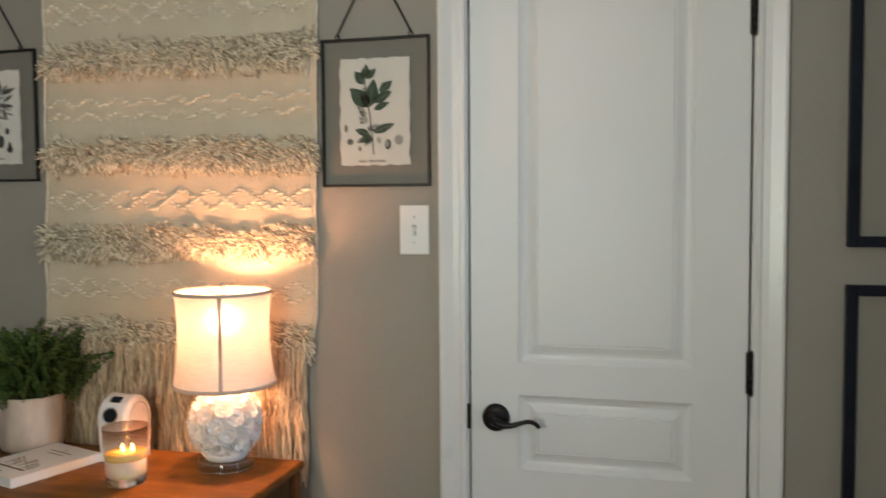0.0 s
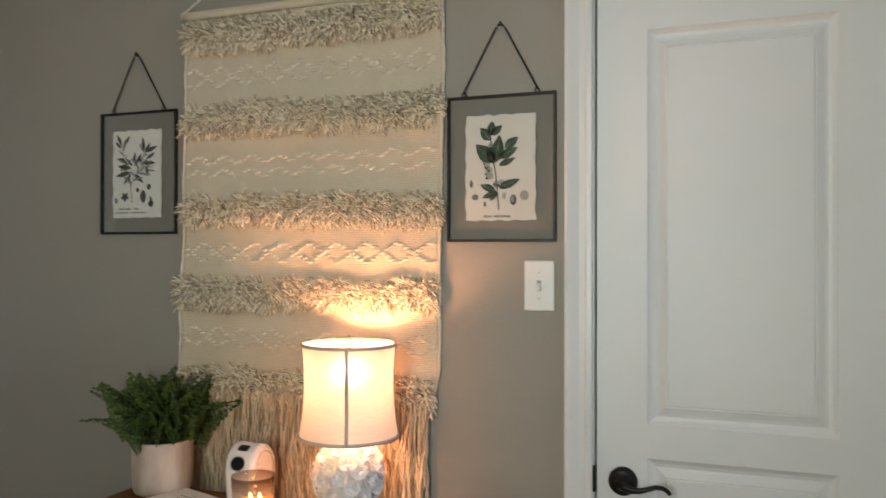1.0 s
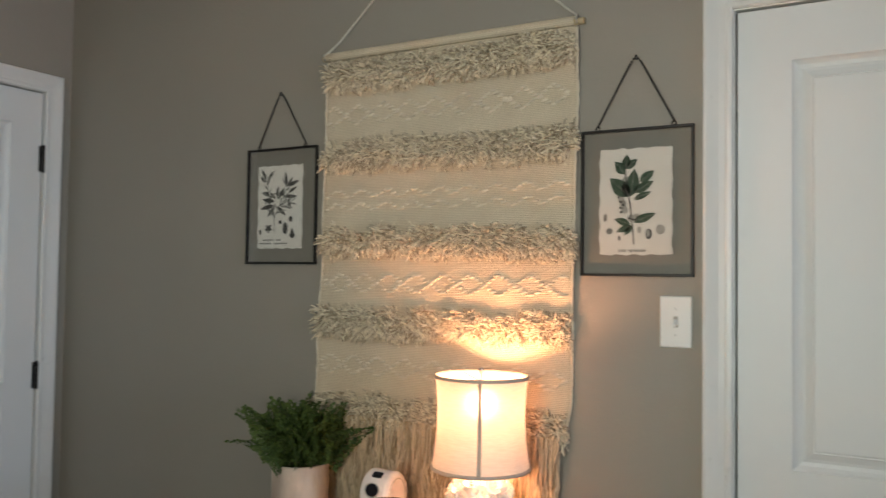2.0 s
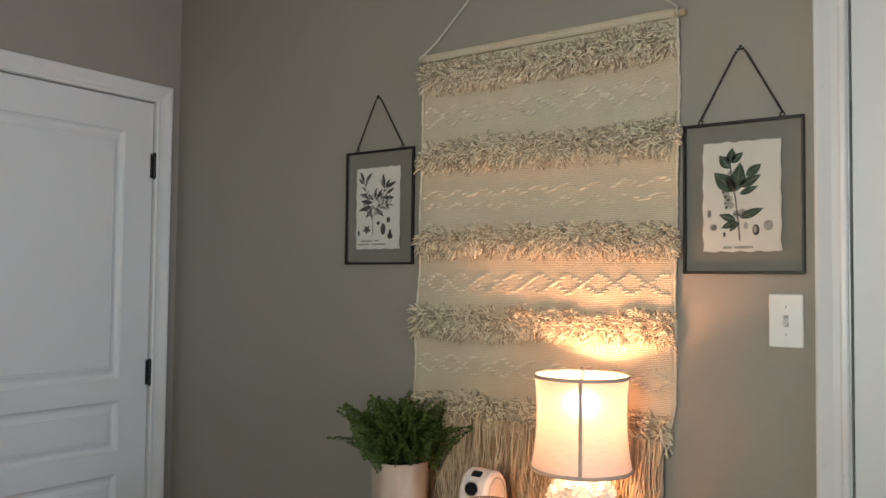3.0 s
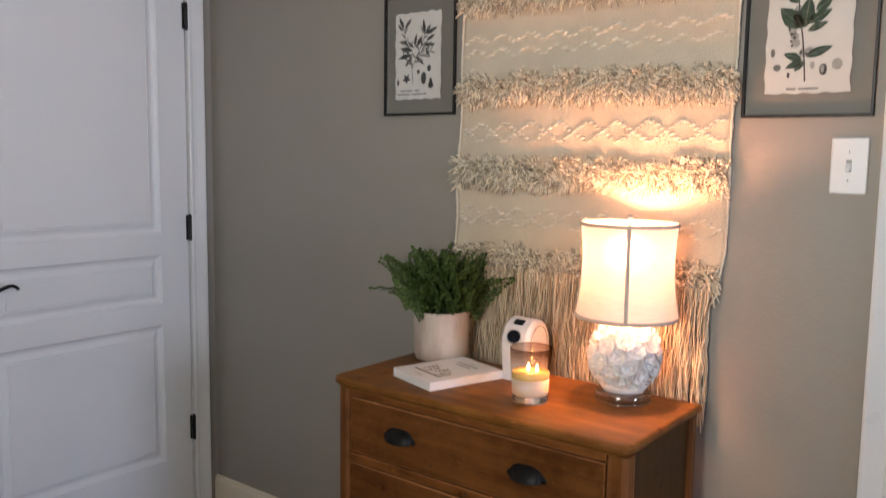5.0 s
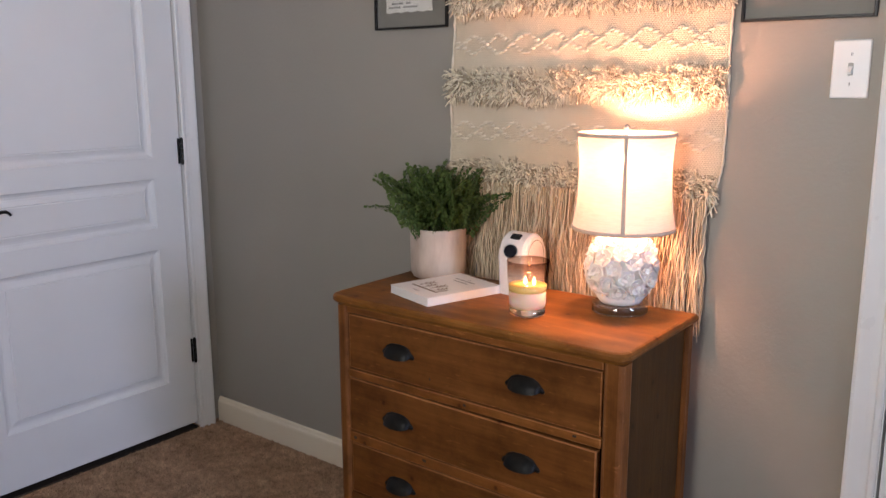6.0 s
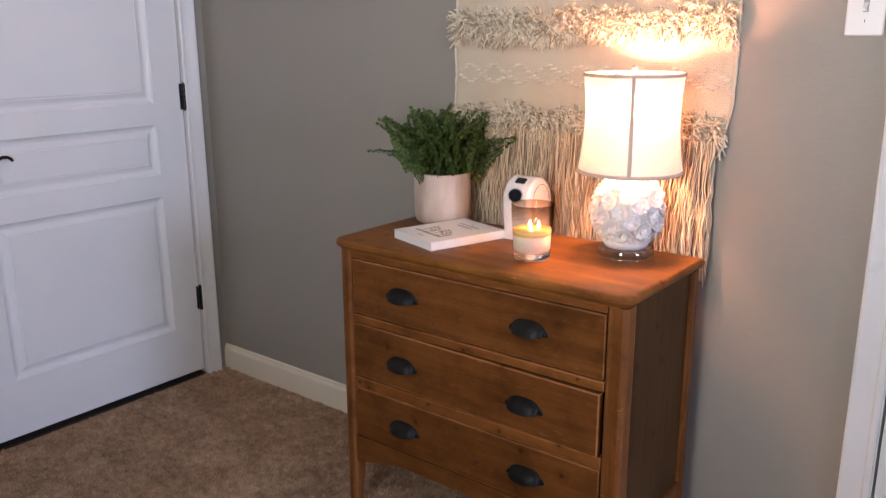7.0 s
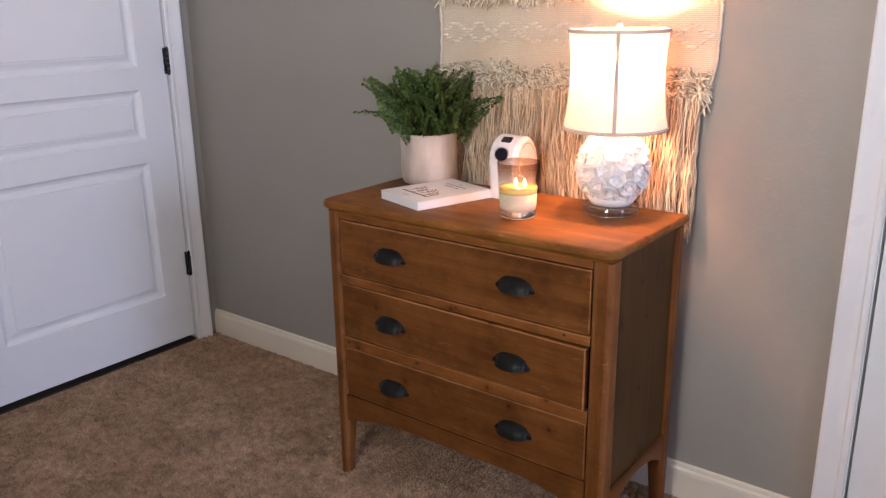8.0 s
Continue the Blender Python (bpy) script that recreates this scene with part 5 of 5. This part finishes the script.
# ---------- candle ----------
candle = thing("candle_jar", Matrix.Translation((1.608, -0.322, CT)) @ Matrix.Diagonal((1.08, 1.08, 1.04, 1)), "lit cream candle in a smoky glass jar", "candle")
bm = bmesh.new()
lathe(bm, [(0.0, 0.0), (0.034, 0.0), (0.0385, 0.003), (0.0405, 0.009), (0.0410, 0.02), (0.0450, 0.122), (0.0447, 0.1236), (0.0437, 0.1236), (0.0432, 0.122), (0.0392, 0.02), (0.037, 0.0125), (0.0, 0.011)], 56)
part("jar", bm, M_SMOKE, candle, "smoky glass jar", smooth=True).visible_shadow = False
bm = bmesh.new()
lathe(bm, [(0.0, 0.0185), (0.0365, 0.019), (0.0388, 0.026), (0.0399, 0.0552), (0.0, 0.0552)], 48)
base = bmesh.new()
lathe(base, [(0.0, 0.0015), (0.0350, 0.0015), (0.0380, 0.004), (0.0385, 0.012), (0.0375, 0.0182), (0.0, 0.0182)], 48)
part("jar_base", base, M_THICK, candle, "thick clear glass bottom", smooth=True).visible_shadow = False
part("wax", bm, M_WAX, candle, "cream wax with a melted pool", smooth=True)
# melted pool, its amber painted in for flame light through the wax
bm = bmesh.new()
lathe(bm, [(0.0, 0.0555), (0.0398, 0.0560), (0.0401, 0.0610), (0.0405, 0.0682), (0.0395, 0.069), (0.0, 0.0688)], 40)
part("melted_pool", bm, M_POOL, candle, "pool of melted wax, amber for the flame's glow", smooth=True).visible_shadow = False
for dx, dy, h in ((-0.004, -0.006, 0.012), (0.010, 0.006, 0.010)):
    bm = bmesh.new()
    tube(bm, [(dx, dy, 0.0625), (dx + 0.001, dy, 0.068), (dx + 0.002, dy, 0.064 + h)], 0.0009, 6)
    wick = part("wick", bm, M_WICK, candle)
    bm = bmesh.new()
    lathe(bm, [(0.0, h + 0.0575), (0.0030, h + 0.060), (0.0040, h + 0.064), (0.0030, h + 0.069), (0.0013, h + 0.074), (0.0, h + 0.077)], 14, (dx + 0.002, dy))
    part("flame", bm, M_FLAME, wick, "small yellow flame", smooth=True)

# ---------- table lamp ----------
tl = thing("table_lamp", (LAMP[0], LAMP[1], CT), "lit table lamp with white ceramic flower base", "lamp")
bm = bmesh.new()
lathe(bm, [(0.0, 0.0), (0.0605, 0.0003), (0.0640, 0.003), (0.0645, 0.010), (0.0640, 0.018), (0.0620, 0.0215), (0.05, 0.022), (0.0, 0.022)], 48)
part("glass_foot", bm, M_FOOT, tl, "clear round glass foot", smooth=True).visible_shadow = False
# added glossy rings that make the highlights along the foot's two edges
for r, z in ((0.0632, 0.0024), (0.0630, 0.0203)):
    bm = bmesh.new()
    tube(bm, [(r * math.cos(k * math.pi / 24), r * math.sin(k * math.pi / 24), z) for k in range(48)], 0.0015, 6, closed=True)
    part("foot_rim", bm, M_RIM, tl, "glossy ring added for the glint on the glass edge", smooth=True).visible_shadow = False
bm = bmesh.new()
body = [(0.0, 0.0222), (0.046, 0.0222), (0.050, 0.028), (0.058, 0.040)]
body += [(0.074 * math.sin(radians(t)), 0.107 - 0.082 * math.cos(radians(t))) for t in range(45, 150, 10)]
body += [(0.034, 0.183), (0.018, 0.188), (0.016, 0.200), (0.0, 0.200)]
lathe(bm, body, 48)
urn = part("body", bm, M_CERAMIC, tl, "white ceramic urn covered in flowers", smooth=True)


def flower_mesh(seed):
    """Five broad cupped petals with rolled rims round a ring of three small ones and a heart."""
    r = random.Random(seed)
    bm = bmesh.new()

    def petal(t, reach, wide, lift, thick=0.0020):
        rows = []
        for s, w, h in ((0.10, 0.30, 0.0030), (0.35, 0.72, 0.0022), (0.62, 0.98, 0.0052), (0.84, 0.92, 0.0088), (1.0, 0.55, 0.0098)):
            row = []
            for q in (-1, -0.55, 0, 0.55, 1):
                rad, wid = reach * s, wide * w * q
                row.append(bm.verts.new((rad * math.cos(t) - wid * math.sin(t), rad * math.sin(t) + wid * math.cos(t), h * lift + 0.0030 * q * q * s)))
            rows.append(row)
        under = [[bm.verts.new(v.co - Vector((0, 0, thick))) for v in row] for row in rows]
        for g in (rows, under):
            for a, b in zip(g, g[1:]):
                for i in range(4):
                    bm.faces.new((a[i], a[i + 1], b[i + 1], b[i]))
        rim = [row[0] for row in rows] + rows[-1][1:4] + [row[4] for row in rows[::-1]]
        low = [row[0] for row in under] + under[-1][1:4] + [row[4] for row in under[::-1]]
        for i in range(len(rim) - 1):
            bm.faces.new((rim[i], rim[i + 1], low[i + 1], low[i]))
    for k in range(5):
        petal(2 * math.pi * k / 5 + r.uniform(-.12, .12), 0.0215 * r.uniform(0.9, 1.1), 0.0125 * r.uniform(0.9, 1.1), r.uniform(0.7, 1.1))
    for k in range(3):
        petal(2 * math.pi * k / 3 + r.uniform(-.2, .2), 0.0105, 0.0070, 1.25, 0.0016)
    bmesh.ops.create_icosphere(bm, subdivisions=1, radius=0.0026, matrix=Matrix.Translation((0, 0, 0.0055)))
    me = finish(bm, "flower", True)
    me.materials.append(M_CERAMIC)
    return me


flowers = [flower_mesh(k) for k in range(5)]
R3 = random.Random(8)
count = 54
for k in range(count):
    zz = 1 - 2 * (k + 0.5) / count
    zz = max(-0.80, min(0.9, zz * 0.86))
    t = k * 2.39996
    rr = math.sqrt(1 - zz * zz)
    nrm = Vector((rr * math.cos(t), rr * math.sin(t), zz))
    p = Vector((0.072 * nrm.x, 0.072 * nrm.y, 0.107 + 0.078 * nrm.z))
    q = nrm.to_track_quat("Z", "Y").to_matrix().to_4x4()
    sc = R3.uniform(0.88, 1.04)
    ob = part("flower", flowers[k % 5], M_CERAMIC, urn)
    ob.matrix_basis = Matrix.Translation(p) @ q @ pose(0, 0, 0, R3.uniform(-9, 9), R3.uniform(-9, 9), R3.uniform(0, 72)) @ Matrix.Diagonal((sc, sc, sc, 1))

# shade: a bell that narrows at the waist, with bound edges and four seams
SZ0, SZ1 = 0.972 - CT, 1.184 - CT


def shade_r(t):
    return 0.116 - 0.044 * t + 0.037 * t * t


bm = bmesh.new()
n = 20
lathe(bm, [(shade_r(k / n), SZ0 + (SZ1 - SZ0) * k / n) for k in range(n + 1)], 64)
part("shade", bm, M_SHADE, tl, "glowing cream linen shade", smooth=True)
for t, z in ((0.0, SZ0), (1.0, SZ1)):
    bm = bmesh.new()
    r = shade_r(t)
    lathe(bm, [(r - 0.0015, z - 0.004), (r + 0.0016, z - 0.004), (r + 0.0022, z), (r + 0.0016, z + 0.004), (r - 0.0015, z + 0.004), (r - 0.0015, z - 0.004)], 64)
    part("rim_binding", bm, M_BIND, tl, "beige tape binding", smooth=True)
for k in range(4):
    th = radians(-65.0 + 90 * k)
    bm = bmesh.new()
    outer = []
    for i in range(n + 1):
        r = shade_r(i / n) + 0.0012
        z = SZ0 + (SZ1 - SZ0) * i / n
        row = []
        for w, o in ((-0.0042, 0), (-0.003, 0.0012), (0.003, 0.0012), (0.0042, 0), (0.003, -0.0022), (-0.003, -0.0022)):
            a = th + w / r
            row.append(bm.verts.new(((r + o) * math.cos(a), (r + o) * math.sin(a), z)))
        outer.append(row)
    for a, b in zip(outer, outer[1:]):
        for i in range(6):
            bm.faces.new((a[i], a[(i + 1) % 6], b[(i + 1) % 6], b[i]))
    part("seam_tape", bm, M_BIND, tl)
bm = bmesh.new()
zc = SZ1 - 0.012
for k in range(3):
    t = radians(20 + 120 * k)
    tube(bm, [(0.006 * math.cos(t), 0.006 * math.sin(t), zc), ((shade_r(1) - 0.002) * math.cos(t), (shade_r(1) - 0.002) * math.sin(t), SZ1 - 0.003)], 0.0016, 6)
part("spider", bm, M_STEEL, tl)
# unseen disc added above the bulb, holds lamplight off the hanging's upper bands
bm = bmesh.new()
lathe(bm, [(0.0, zc - 0.004), (0.019, zc - 0.004), (0.020, zc - 0.002), (0.017, zc + 0.001), (0.0, zc + 0.002)], 24)
part("harp_washer", bm, M_STEEL, tl, "unseen steel disc added to dim the uplight", smooth=True)
bm = bmesh.new()
lathe(bm, [(0.0, zc), (0.005, zc), (0.005, zc + 0.006), (0.003, zc + 0.012), (0.0065, zc + 0.020), (0.0075, zc + 0.026), (0.004, zc + 0.032), (0.0, zc + 0.034)], 16)
part("finial", bm, M_STEEL, tl, smooth=True)
bm = bmesh.new()
lathe(bm, [(0.0, 0.200), (0.015, 0.200), (0.016, 0.212), (0.0155, 0.245), (0.0, 0.245)], 20)
part("socket", bm, M_STEEL, tl, smooth=True)

# ---------- carpet pile ----------


def pile(x0, x1, y0, y1, step, rad, low, high, seed):
    """Cut tufts that lean in drifts, as one mesh."""
    rng = np.random.default_rng(seed)
    xs, ys = np.meshgrid(np.arange(x0, x1, step), np.arange(y0, y1, step))
    P0 = np.stack([xs.ravel(), ys.ravel()], 1) + rng.uniform(-0.5 * step, 0.5 * step, (xs.size, 2))
    P0 = P0[(P0[:, 0] > WX + 0.004) & (P0[:, 1] < -0.016)]
    N = len(P0)
    lean = rng.normal(0, 0.5 * rad, (N, 2))
    swirl = np.stack([np.sin(P0[:, 0] * 11 + P0[:, 1] * 7) + np.sin(P0[:, 1] * 23 + 1), np.cos(P0[:, 0] * 9 - P0[:, 1] * 13) + np.sin(P0[:, 0] * 19)], 1) * 0.3 * rad
    hgt = rng.uniform(low, high, N)
    ang = rng.uniform(0, 6.28, N)
    V = np.zeros((N, 7, 3))
    for k in range(3):
        V[:, k, 0] = P0[:, 0] + rad * np.cos(ang + k * 2.094)
        V[:, k, 1] = P0[:, 1] + rad * np.sin(ang + k * 2.094)
        V[:, k, 2] = -0.012
        V[:, 3 + k, 0] = P0[:, 0] + lean[:, 0] + swirl[:, 0] + 0.55 * rad * np.cos(ang + k * 2.094)
        V[:, 3 + k, 1] = P0[:, 1] + lean[:, 1] + swirl[:, 1] + 0.55 * rad * np.sin(ang + k * 2.094)
        V[:, 3 + k, 2] = hgt * 0.7 - 0.010
    V[:, 6, :2] = P0 + lean * 1.3 + swirl * 1.3
    V[:, 6, 2] = hgt - 0.010
    idx = np.arange(N)[:, None] * 7
    tri = [(0, 1, 4), (0, 4, 3), (1, 2, 5), (1, 5, 4), (2, 0, 3), (2, 3, 5), (3, 4, 6), (4, 5, 6), (5, 3, 6)]
    F = np.concatenate([idx + np.array([t]) for t in tri])
    me = bpy.data.meshes.new("pile")
    me.from_pydata(V.reshape(-1, 3).tolist(), [], F.tolist())
    ob = part("carpet_pile", me, M_CARPET, floor, "brown-grey cut carpet pile")
    ob["kind"] = "stuff"


pile(0.0, 2.3, -1.5, -0.012, 0.0085, 0.0046, 0.003, 0.009, 3)
pile(2.3, RX, -1.5, -0.012, 0.022, 0.012, 0.003, 0.010, 4)
pile(0.0, RX, RY, -1.5, 0.022, 0.012, 0.003, 0.010, 5)
